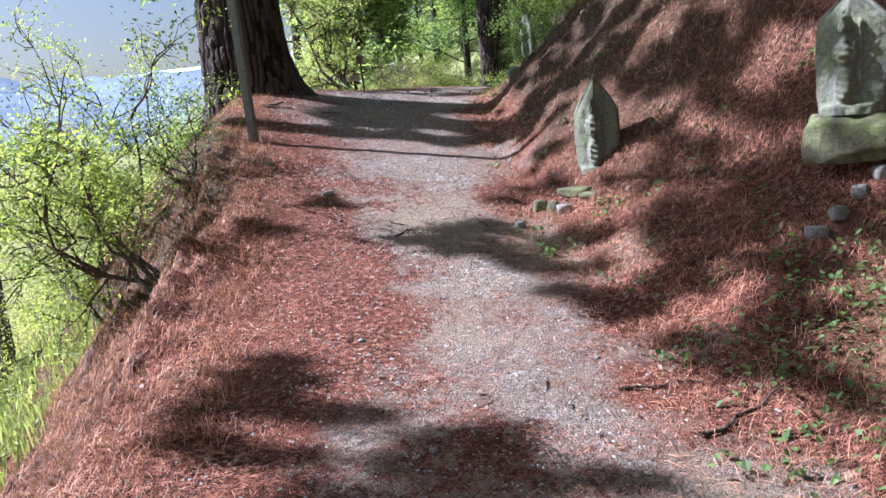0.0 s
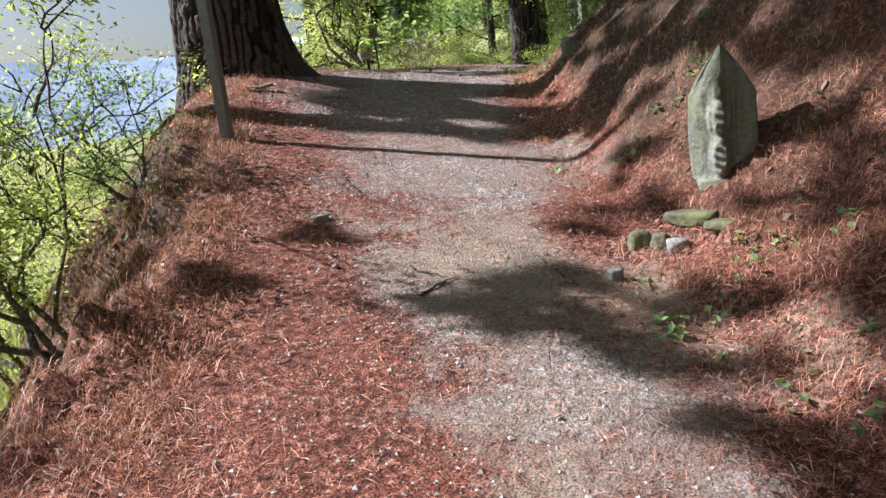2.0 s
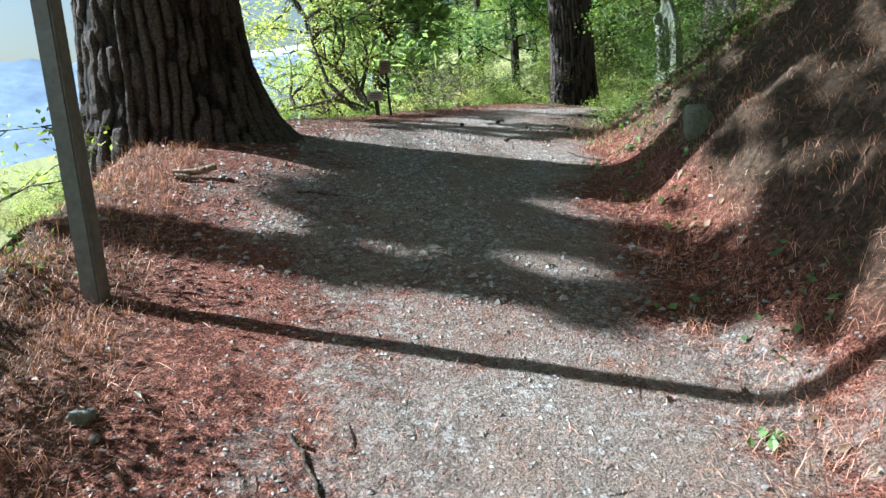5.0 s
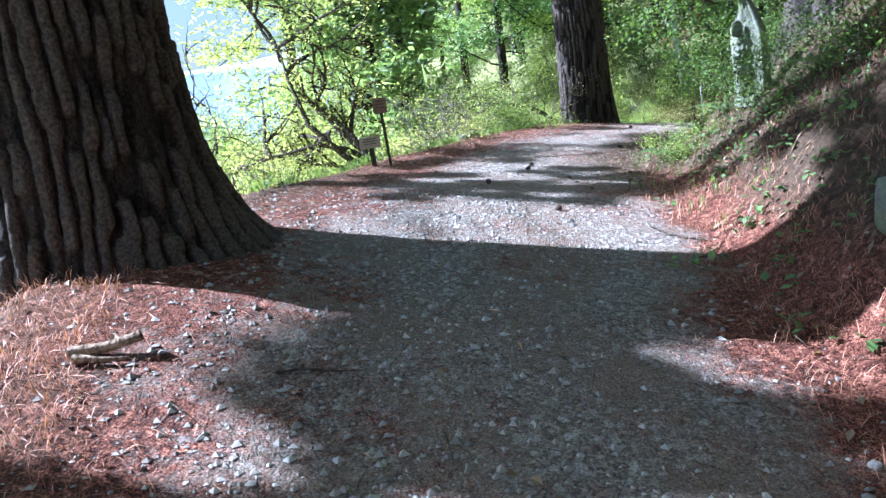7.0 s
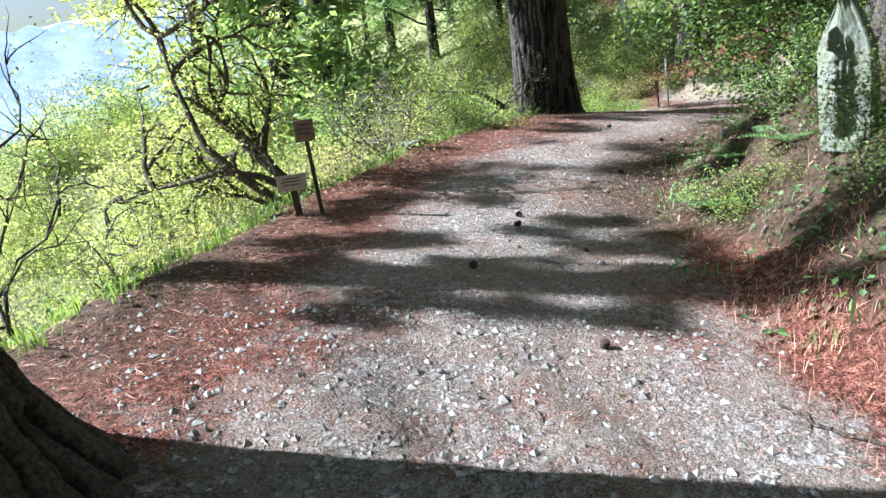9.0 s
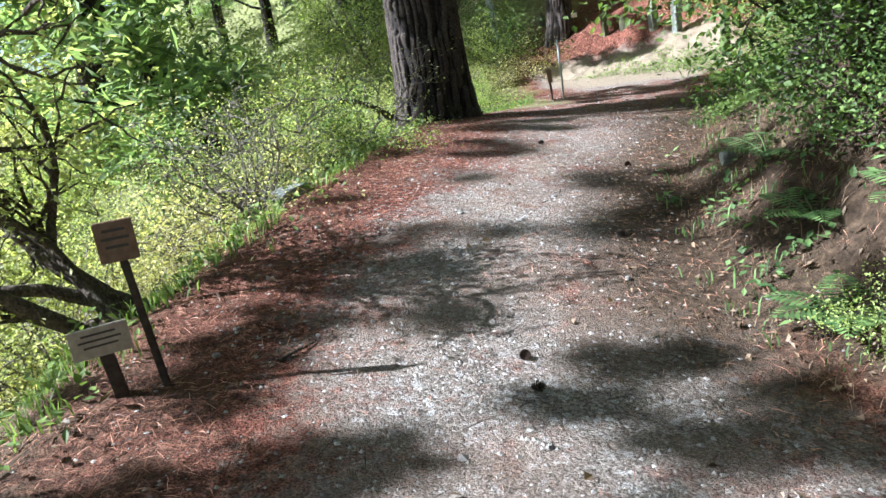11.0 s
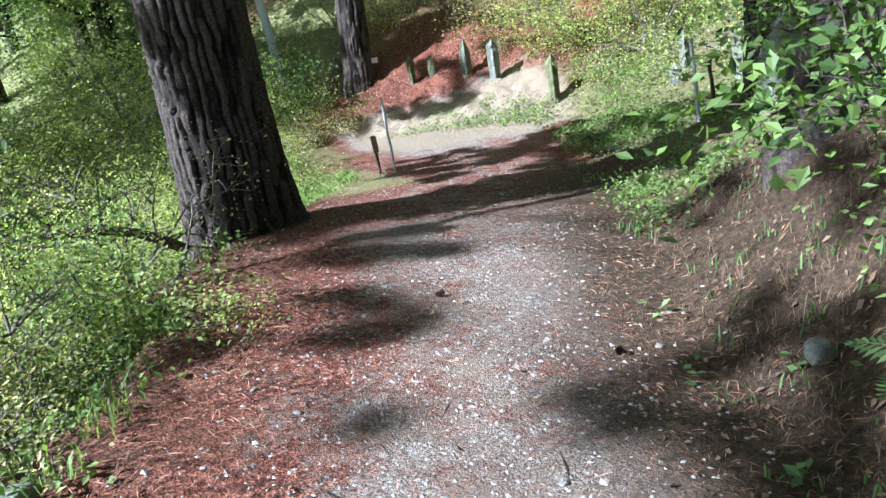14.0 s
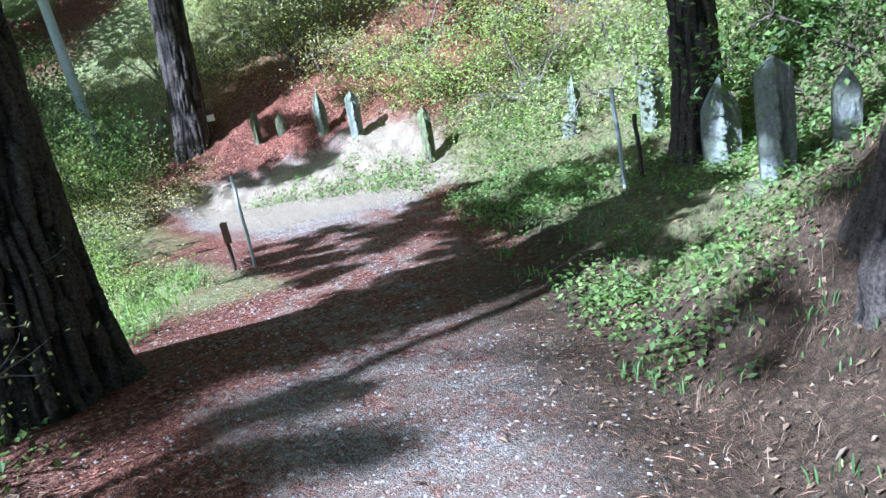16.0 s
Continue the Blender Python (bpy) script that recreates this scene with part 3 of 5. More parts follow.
big_pine("pine_tree", "massive dark-barked pine with a flared root foot beside the path", (-2.0, 10.35, 1.75), 0.56, 17, 0.15, 0.42, (-0.015, 0.03), 3, side_flare=(0.35, 0.80), sides=260, step=0.018, depth=0.05, z0=4.6, reach=7.5, limbs=5, toward=3.1)
big_pine("pine_tree", "tall straight pine with plated bark at the path edge", (0.71, 20.2, 1.95), 0.40, 16, 0.085, 0.35, (-0.005, 0.0), 7, sides=220, step=0.022, depth=0.05, z0=4.6, reach=8.5, limbs=7, toward=3.1, shade=((4.8, 20.2, 0.45), (5.6, 21.2, 0.45), (5.2, 22.6, 0.4), (6.2, 22.0, 0.45), (5.8, 20.0, 0.4), (4.6, 19.8, 0.3), (6.5, 21.3, 0.4), (4.2, 18.9, 0.25), (5.8, 23.0, 0.35), (3.4, 21.9, 0.45), (4.0, 22.1, 0.45), (4.6, 22.3, 0.4), (3.2, 22.7, 0.35), (3.9, 23.0, 0.3), (5.0, 21.9, 0.4), (2.7, 19.9, 0.4), (3.3, 20.5, 0.45), (3.9, 20.2, 0.45), (4.4, 21.2, 0.45), (3.0, 21.3, 0.25), (4.9, 21.4, 0.45), (5.3, 19.6, 0.45), (5.0, 18.3, 0.25), (3.6, 22.5, 0.22), (2.0, 19.6, 0.2), (6.2, 20.6, 0.4), (4.4, 19.3, 0.3), (1.6, 19.0, 0.25), (5.2, 18.5, 0.35), (5.4, 18.1, 0.3), (6.3, 19.6, 0.4), (6.0, 19.1, 0.3), (6.9, 20.0, 0.35)))
big_pine("pine_tree", "slimmer pine on the red slope beyond the bend", (4.75, 28.5, ground_z(4.75, 28.5)), 0.27, 14, 0.06, 0.3, (0.05, 0.0), 12, sides=90, step=0.05, depth=0.03, limbs=18, reach=4)
# ground spots that the added boughs are aimed to darken
SHADE_A = ((4.2, 6.9, 0.45), (3.6, 6.5, 0.35), (4.0, 7.9, 0.45), (5.6, 6.4, 0.5), (5.0, 7.8, 0.5), (3.0, 5.1, 0.25), (3.6, 5.0, 0.35), (0.7, 3.3, 0.22), (0.75, 3.0, 0.18), (4.6, 4.7, 0.5), (5.1, 4.5, 0.5), (4.9, 5.4, 0.45), (5.0, 6.3, 0.5), (5.4, 5.6, 0.5), (5.2, 7.1, 0.5), (4.7, 3.6, 0.4), (3.9, 6.3, 0.5), (4.4, 5.7, 0.45), (3.0, 7.0, 0.35), (3.7, 7.5, 0.5), (4.5, 6.6, 0.5), (3.3, 6.1, 0.3), (-1.3, 6.9, 0.2), (-0.3, 3.5, 0.15), (-0.5, 3.3, 0.2), (-0.9, 5.9, 0.25), (-0.7, 5.0, 0.22), (-0.3, 4.2, 0.18), (1.5, 2.6, 0.35), (1.9, 2.65, 0.3), (0.8, 2.65, 0.18), (0.85, 3.05, 0.15), (3.3, 3.2, 0.2), (2.9, 3.7, 0.25), (3.3, 3.8, 0.3), (2.8, 4.35, 0.35), (3.4, 4.6, 0.5), (3.9, 4.5, 0.4), (3.2, 5.4, 0.5), (3.9, 5.5, 0.4), (4.4, 4.0, 0.4), (4.2, 5.0, 0.4))
SHADE_B = ((1.95, 9.3, 0.3), (2.2, 10.1, 0.35), (2.7, 9.4, 0.4), (3.0, 10.4, 0.45), (1.85, 10.9, 0.25), (2.35, 11.0, 0.35), (3.2, 9.0, 0.45), (2.0, 7.2, 0.2), (2.5, 7.9, 0.25), (1.35, 5.4, 0.3), (0.6, 8.5, 0.2), (0.2, 9.0, 0.2), (1.0, 8.45, 0.22), (0.0, 8.4, 0.12), (2.0, 8.1, 0.22), (2.7, 8.3, 0.35), (1.5, 5.75, 0.22), (1.95, 5.0, 0.3), (2.4, 5.4, 0.3), (0.2, 6.15, 0.12), (-0.1, 5.5, 0.15), (3.4, 6.7, 0.6), (2.9, 7.7, 0.5), (2.25, 7.75, 0.2), (1.9, 8.8, 0.4), (2.4, 8.9, 0.4), (1.55, 8.7, 0.25), (1.25, 8.9, 0.2), (2.1, 9.5, 0.35), (3.0, 6.0, 0.35), (3.3, 8.6, 0.5), (2.1, 6.6, 0.25), (2.4, 9.6, 0.35), (1.75, 8.4, 0.25), (2.3, 8.4, 0.3), (1.5, 8.9, 0.22), (3.9, 8.3, 0.5))
SHADE_C = ((0.0, 9.45, 0.18), (0.5, 9.5, 0.2), (0.25, 9.3, 0.2), (0.9, 9.2, 0.28), (1.3, 9.25, 0.25), (0.55, 9.25, 0.22), (1.1, 8.95, 0.25), (1.7, 11.9, 0.28), (1.9, 11.2, 0.28), (1.6, 12.45, 0.22), (2.2, 11.7, 0.3), (-0.5, 9.6, 0.2), (-0.1, 9.62, 0.22), (0.3, 9.62, 0.2), (-0.6, 9.4, 0.15), (-0.5, 9.05, 0.28), (-0.2, 8.8, 0.22), (2.0, 11.6, 0.3), (2.3, 12.2, 0.4), (1.95, 12.4, 0.3), (2.6, 11.4, 0.4), (2.9, 12.6, 0.4), (1.6, 14.4, 0.35), (1.75, 15.1, 0.2), (-0.3, 9.3, 0.22), (0.2, 9.4, 0.28), (0.0, 8.95, 0.18), (0.5, 9.0, 0.22), (-0.5, 12.15, 0.22), (0.0, 12.05, 0.18), (0.5, 12.1, 0.18), (1.2, 12.2, 0.25), (0.85, 12.55, 0.22), (1.85, 11.5, 0.2), (-0.9, 12.8, 0.25), (-0.2, 12.7, 0.2), (-0.9, 13.2, 0.28), (-0.55, 13.2, 0.15), (0.25, 13.3, 0.16), (0.65, 13.6, 0.2), (0.8, 13.2, 0.3), (1.4, 13.5, 0.2), (-1.15, 13.9, 0.25), (-0.85, 14.3, 0.28))
SHADE_D = ((1.0, 18.6, 0.32), (1.5, 18.35, 0.26), (1.0, 19.3, 0.35), (0.9, 17.55, 0.2), (0.55, 17.2, 0.14), (-0.1, 17.4, 0.16), (0.45, 16.45, 0.12), (-0.5, 16.1, 0.14), (-0.1, 15.15, 0.2), (0.3, 15.2, 0.14), (3.0, 15.7, 0.4), (3.9, 15.6, 0.45), (2.7, 15.2, 0.3), (3.4, 15.9, 0.3), (3.05, 16.6, 0.3), (3.5, 17.0, 0.45), (2.75, 16.2, 0.2), (4.1, 17.3, 0.5), (3.3, 17.6, 0.3), (3.2, 16.0, 0.4), (3.2, 14.6, 0.35), (3.3, 15.4, 0.35), (3.9, 16.2, 0.4), (3.0, 15.0, 0.25), (4.9, 17.1, 0.4), (5.6, 17.2, 0.4), (2.8, 14.2, 0.35), (2.6, 14.6, 0.25), (3.6, 15.0, 0.4), (2.9, 15.6, 0.35), (-0.65, 14.9, 0.2), (-0.3, 14.75, 0.2), (-0.1, 14.15, 0.18), (1.2, 15.0, 0.24), (1.5, 15.4, 0.3), (1.05, 15.2, 0.16), (1.85, 15.6, 0.26), (2.1, 16.0, 0.3), (1.45, 16.1, 0.28), (0.7, 17.25, 0.18), (1.3, 18.5, 0.25), (1.7, 14.5, 0.35))
# pines out of view, added to cast shade on these spots
for k, (x, y, spots) in enumerate(((-8.8, 1.2, SHADE_A), (-8.4, 8.7, SHADE_B), (-8.6, 12.7, SHADE_C), (-14.8, 20.2, SHADE_D))):
    zb = ground_z(x, y)
    big_pine("pine_tree", "tall unseen pine added down the slope to shade the path", (x, y, zb - 0.2), 0.3, (15, 15, 15, 18)[k] - zb, 0.08, 0.3, (0, 0), 90 + k, sides=40, step=0.2, limbs=0, shade=spots)
# pines out of view, added so their crowns hold off skylight
for k, (x, y, crown_limbs, far) in enumerate(((6.4, 3.0, 40, 6.5), (7.4, 8.4, 14, 4.2), (8.8, 14.2, 26, 5.0), (5.6, -2.6, 34, 6.5))):
    big_pine("pine_tree", "tall unseen pine added high on the bank to block skylight", (x, y, ground_z(x, y) - 0.2), 0.28, 13, 0.08, 0.3, (0, 0), 110 + k, sides=40, step=0.2, z0=5.5, reach=far, limbs=crown_limbs, clumps=8)
# pine added to throw shade on the slope beyond the bend
SHADE_E = ((5.2, 26.2, 0.5), (6.0, 26.5, 0.4), (5.8, 27.4, 0.6), (6.9, 26.8, 0.4), (4.9, 30.8, 0.6), (4.2, 27.5, 0.5), (5.2, 28.6, 0.6), (6.2, 29.0, 0.6), (5.0, 26.8, 0.4), (7.0, 28.0, 0.5), (4.4, 29.8, 0.6), (6.0, 30.6, 0.7), (7.6, 29.4, 0.6), (8.2, 27.0, 0.4), (5.4, 32.0, 0.7))
big_pine("pine_tree", "tall pine added at the edge of the far wood to shade the slope", (-5.4, 29.2, ground_z(-5.4, 29.2) - 0.2), 0.28, 13, 0.06, 0.3, (0, 0), 96, sides=40, step=0.2, z0=6.5, reach=3.6, limbs=6, shade=SHADE_E)
big_pine("pine_tree", "low leaning pine with bare brown limbs", (-2.6, 26.4, ground_z(-2.6, 26.4) - 0.2), 0.2, 7, 0.05, 0.3, (-0.55, 0.05), 16, sides=60, step=0.08, depth=0.03, z0=0.5, reach=3.6, limbs=20, per=60)
big_pine("pine_tree", "dark trunk rooted in the bank behind a carved stone", (2.55, 13.65, ground_z(2.55, 13.65) - 0.1), 0.26, 11, 0.22, 0.4, (0.06, 0.05), 18, sides=90, step=0.04, depth=0.03, z0=5, reach=3.2, limbs=8)
big_pine("pine_tree", "dark gnarled trunk with bared roots on the bank", (3.66, 16.96, ground_z(3.66, 16.96) - 0.15), 0.26, 10, 0.20, 0.4, (0.08, -0.03), 20, sides=110, step=0.03, depth=0.04, z0=4.5, reach=3, limbs=6)
big_pine("pine_tree", "dark ivy-grown trunk among the carved stones", (6.25, 20.0, ground_z(6.25, 20.0)), 0.20, 11, 0.15, 0.4, (0.03, 0.03), 19, sides=80, step=0.05, depth=0.03, z0=4.5, reach=3.5, limbs=7)


# ---- shrubs ----
def shrub(name, label, at, seed, stems, tall, spread_w, leaf, leaf_mat, per=120, twig_r=0.018, bias=(0, 0), levels=2, leaf_box=0.2, category="bush", group="", bend=0.5, twig=None):
    """Stems that fork twice, with small leaves round their tips."""
    rng = np.random.default_rng(seed)
    t = thing(name, label, category, at, group=group)
    twig = twig or M_TWIG
    wood, tips = Soup(), []

    def grow(start, d, length, r, level):
        p, rr = limb(rng, start, d, length, r, bend, 0.02, 7, 0.5)
        wood.add(*tube(p, rr, 5 if level else 6))
        if level >= levels:
            tips.append(p[2:])
            return
        tips.append(p[4:])
        for _ in range(rng.integers(3, 5)):
            i = rng.integers(2, 7)
            side = (p[min(i + 1, 6)] - p[i - 1])
            side = side / (np.linalg.norm(side) + 1e-9) + rng.normal(size=3) * 0.75
            side[2] += 0.15
            grow(p[i], side, length * rng.uniform(0.4, 0.65), r * 0.55, level + 1)

    for k in range(stems):
        a = 2 * np.pi * (k + rng.uniform(-0.3, 0.3)) / stems
        d = np.array([np.cos(a) * spread_w + bias[0], np.sin(a) * spread_w + bias[1], 1.0])
        grow((rng.normal() * 0.06, rng.normal() * 0.06, -0.1), d, tall * rng.uniform(0.7, 1.05), twig_r * rng.uniform(0.8, 1.2), 0)
    part("stem_frame", wood.mesh("stem_frame", twig, True), t)
    c = np.concatenate(tips)
    c = c[rng.integers(0, len(c), per * stems)] + rng.normal(size=(per * stems, 3)) * leaf_box * np.array([1, 1, 0.6])
    if at[0] < along(at[1], LEFT):
        c = c[c[:, 0] + at[0] < along(c[:, 1] + at[1], LEFT) + 0.12]
    part("foliage", blade_mesh("foliage", rng, c, leaf[0], leaf[1], leaf_mat, normal_up=0.5), t)
    return t


# ---- carved stones, posts and signs ----
def slab_stone(name, label, at, wide, thick, tall, rz, seed, mat, lean=0, peak=0.3, relief=True, group="carved stones"):
    """A boat-shaped stone: upright slab that narrows to a point, with a worn raised figure."""
    rng = np.random.default_rng(seed)
    ns, nz = 56, 90
    s = Soup()
    zz = np.linspace(0, 1, nz)
    half = np.where(zz < 1 - peak, 0.44 + 0.06 * np.sin(zz / (1 - peak) * np.pi * 0.75), 0)
    top_q = np.clip((zz - (1 - peak)) / peak, 0, 1)
    edge0 = 0.44 + 0.06 * np.sin(np.pi * 0.75)
    half = np.where(zz >= 1 - peak, edge0 * (1 - top_q ** 1.25) + 0.012, half) * wide
    xx = np.linspace(-1, 1, ns)
    Zq, Xq = np.meshgrid(zz, xx, indexing="ij")
    Xw = Xq * half[:, None]
    depth = thick * 0.5 * (1 - 0.45 * Xq**2) * (0.55 + 0.45 * np.clip(half[:, None] / (0.4 * wide), 0, 1))
    fig = 0
    if relief:
        def blob(x0, z0, w, h):
            return np.clip(1.25 * np.exp(-(((Xq - x0) / w) ** 2 + ((Zq - z0) / h) ** 2) ** 2), 0, 1)

        head = blob(-0.08, 0.69, 0.15, 0.055)
        crown_top = blob(-0.08, 0.75, 0.09, 0.03)
        trunk_b = blob(-0.06, 0.50, 0.25, 0.13)
        arms = np.maximum(blob(-0.30, 0.50, 0.11, 0.08), blob(0.18, 0.50, 0.11, 0.08))
        lap_fold = blob(-0.06, 0.46, 0.17, 0.028)
        robe = blob(-0.05, 0.24, 0.28, 0.15)
        staff = 0.35 * np.exp(-(((Xq - 0.36) / 0.035) ** 2)) * smooth(0.2, 0.3, Zq) * (1 - smooth(0.70, 0.76, Zq))
        plinth = 0.5 * (1 - smooth(0.07, 0.11, Zq))
        folds = 0.006 * np.sin(Zq * 110 + 9 * Xq + 3 * Xq**2) * np.maximum(trunk_b, robe)
        fig = 0.085 * np.maximum.reduce([head, 0.8 * crown_top, 0.78 * trunk_b, 0.55 * arms, 0.95 * lap_fold, 0.72 * robe, staff, plinth]) + folds + 0.016 * fbm(Xq * 5, Zq * 14, seed + 2)
        fig = fig + 0.05 * (0.5 - np.abs(Xq)) * smooth(1 - peak - 0.05, 1 - peak * 0.5, Zq)
        fig = fig * (1 - smooth(0.75, 0.95, np.abs(Xq)))
    worn = 0.02 * fbm(Xq * 3, Zq * 6, seed)
    front = np.stack([Xw, -depth - fig - worn, Zq * tall], -1).reshape(-1, 3)
    back = np.stack([Xw, depth * 0.8 + worn, Zq * tall], -1).reshape(-1, 3)
    i = np.arange(nz * ns).reshape(nz, ns)
    q = np.stack([i[:-1, :-1], i[:-1, 1:], i[1:, 1:], i[1:, :-1]], -1).reshape(-1, 4)
    v = np.concatenate([front, back])
    m = nz * ns
    f = q.tolist() + (q[:, ::-1] + m).tolist()
    for k in range(nz - 1):
        f.append([i[k, 0], i[k + 1, 0], i[k + 1, 0] + m, i[k, 0] + m])
        f.append([i[k + 1, -1], i[k, -1], i[k, -1] + m, i[k + 1, -1] + m])
    for k in range(ns - 1):
        f.append([i[-1, k], i[-1, k + 1], i[-1, k + 1] + m, i[-1, k] + m])
        f.append([i[0, k + 1], i[0, k], i[0, k] + m, i[0, k + 1] + m])
    s.v, s.f, s.n = [v], [[int(c) for c in r] for r in f], len(v)
    ob = new(name, s.mesh(name, mat, True))
    ob.matrix_world = pose(*at, lean, 0, rz)
    return tagged(ob, label, "stone statue", group)


def bevel_box(size, r=0.008, segs=2):
    bm = bmesh.new()
    bmesh.ops.create_cube(bm, size=1)
    bmesh.ops.scale(bm, vec=size, verts=bm.verts)
    bmesh.ops.bevel(bm, geom=bm.edges[:], offset=r, segments=segs, affect="EDGES")
    return bm


def box_mesh(name, size, mat, r=0.008):
    bm = bevel_box(size, r)
    me = bpy.data.meshes.new(name)
    bm.to_mesh(me)
    bm.free()
    me.materials.append(mat)
    return me




# ---- the edge over the valley, first half of the walk ----
shrub("bush", "leaning shrub with thin stems and lime leaves on the drop", (-1.0, 5.62, ground_z(-1.0, 5.62)), 21, 4, 1.7, 0.35, (0.042, 0.022), M_LIME, 2300, 0.024, (-0.8, 0.15), leaf_box=0.085, levels=3)
shrub("bush", "tall thin shrub with lime leaves below the path edge", (-2.1, 6.6, ground_z(-2.1, 6.6)), 31, 5, 2.6, 0.35, (0.042, 0.022), M_LIME, 1500, 0.024, (-0.35, 0.1), leaf_box=0.10, levels=3)
shrub("bush", "thin grey-green shrub below the big pine", (-2.7, 8.2, ground_z(-2.7, 8.2)), 32, 6, 1.6, 0.4, (0.036, 0.02), M_DULL, 800, 0.02, (-0.3, 0.0), leaf_box=0.10, levels=3)
shrub("bush", "low leafy shrub under the drop", (-3.0, 4.6, ground_z(-3.0, 4.6)), 33, 6, 1.8, 0.7, (0.045, 0.024), M_LIME, 800, 0.018, (-0.2, 0.0), leaf_box=0.12, levels=3)
shrub("bush", "dark twiggy shrub at the path edge", (-1.35, 7.1, ground_z(-1.35, 7.1)), 34, 7, 0.95, 0.8, (0.038, 0.02), M_GREEN, 380, 0.013, (-0.5, 0.0), leaf_box=0.10, levels=3)
shrub("bush", "spreading bare-limbed shrub beside the two signs", (-1.5, 14.75, ground_z(-1.5, 14.75)), 23, 5, 1.75, 0.35, (0.042, 0.022), M_DULL, 1500, 0.044, (-0.95, -0.25), leaf_box=0.10, bend=0.6, levels=3)
shrub("bush", "broad-leaved green shrub overhanging the path from the bank", (2.5, 15.15, ground_z(2.5, 15.15) - 0.05), 71, 9, 1.5, 0.6, (0.046, 0.029), M_BROAD, 980, 0.02, (-0.55, -0.05), leaf_box=0.11)
shrub("bush", "broad-leaved green shrub on the shaded bank", (2.75, 14.7, ground_z(2.75, 14.7) - 0.05), 72, 8, 1.1, 0.8, (0.046, 0.029), M_BROAD, 800, 0.018, (-0.3, -0.1), leaf_box=0.11)
shrub("bush", "spindly shrub with sparse leaves on the drop", (-2.6, 12.6, ground_z(-2.6, 12.6)), 24, 4, 1.6, 0.3, (0.032, 0.018), M_DULL, 300, 0.018, (-0.7, 0.1), leaf_box=0.25)

slab_stone("stone_statue", "pointed grey stone with a worn carved figure, mossy foot", (2.52, 6.55, ground_z(2.52, 6.55) - 0.21), 0.36, 0.2, 0.79, -12, 1, M_STONE, peak=0.36)
post = thing("post", "grey square post leaning at the path edge", "post", (-0.98, 7.8, ground_z(-0.98, 7.8) - 0.15), ry=-1.5)
part("shaft", box_mesh("shaft", (0.085, 0.085, 3.0), M_POST), post, at=pose(0, 0, 1.5))

PX, PYY = 3.86, 4.66
ped = thing("stone_pedestal", "rough mossy stone block under a carved stone", "pedestal", (PX, PYY, ground_z(PX, PYY) + 0.04), rz=-35)


def rock_mesh(name, seed, size, mat, detail=2, rough=0.35):
    """A worn rock: a ball pushed in by noise and flattened facets."""
    bm = bmesh.new()
    bmesh.ops.create_icosphere(bm, subdivisions=detail, radius=1)
    off = Vector((seed * 3.7, seed * 1.3, 0))
    for v in bm.verts:
        k = 1 + rough * noise.noise(v.co * 1.1 + off) + 0.3 * rough * noise.noise(v.co * 3.1 + off)
        c = v.co * k
        c = Vector([math.copysign(min(abs(a), 0.78 + 0.1 * noise.noise(off)), a) for a in c])
        v.co = Vector((c.x * size[0] / 2, c.y * size[1] / 2, c.z * size[2] / 2))
    me = bpy.data.meshes.new(name)
    bm.to_mesh(me)
    bm.free()
    me.materials.append(mat)
    me.polygons.foreach_set("use_smooth", [True] * len(me.polygons))
    return me


part("block", rock_mesh("block", 3, (0.58, 0.42, 0.36), M_MOSSY, 5, 0.32), ped, at=pose(0, 0, 0.14))
slab_stone("stone_statue", "tall rounded stone with a weathered figure on its block", (PX + 0.02, PYY + 0.02, ground_z(PX, PYY) + 0.30), 0.38, 0.22, 0.70, -35, 4, M_STONE, peak=0.25, lean=-4)


def rock(label, at, size, seed, mat, rz=0.0, sink=0.3, group="", detail=3, name="rock"):
    x, y = at
    ob = new(name, rock_mesh(name, seed, size, mat, detail))
    ob.matrix_world = pose(x, y, ground_z(x, y) + size[2] * (0.5 - sink), 0, 0, rz)
    return tagged(ob, label, "rock", group)


for k in range(4):
    rock("small stone wedged under the pedestal", (PX - 0.28 + 0.13 * k, PYY - 0.30 + 0.05 * k), (0.14, 0.10, 0.10), 40 + k, M_ROCK, 30 * k, group="stones under the pedestal")
rock("flat mossy slab lying before the carved stone", (2.30, 6.28), (0.36, 0.16, 0.10), 5, M_MOSSY, -25, sink=0.42)
rock("yellow-mossed rock in the kerb of stones", (2.02, 6.2), (0.15, 0.12, 0.16), 6, M_MOSSY, 20, sink=0.42, group="kerb of stones")
rock("half-buried mossy rock in the kerb", (2.12, 6.16), (0.13, 0.11, 0.13), 7, M_MOSSY, 60, sink=0.42, group="kerb of stones")
rock("grey rock in the kerb of stones", (2.2, 6.1), (0.14, 0.12, 0.12), 8, M_ROCK, 10, sink=0.42, group="kerb of stones")
rock("flat stone bedded in the needles", (2.42, 6.06), (0.22, 0.13, 0.07), 9, M_MOSSY, -15, sink=0.42)
rock("white rounded rock on the path", (1.87, 5.80), (0.10, 0.09, 0.09), 10, M_PALE, 0)
rock("flat grey rock on the path", (0.20, 6.36), (0.12, 0.09, 0.05), 11, M_ROCK, 30)
rock("pale rock on the path edge", (-0.58, 7.08), (0.10, 0.07, 0.06), 12, M_PALE, 15)
rock("grey boulder set in the bank", (1.68, 10.05), (0.20, 0.18, 0.30), 13, M_STONE, 20, sink=0.35)
rock("long pale rock at the grassy edge", (-0.84, 16.46), (0.44, 0.20, 0.15), 14, M_PALE, 60, sink=0.38)
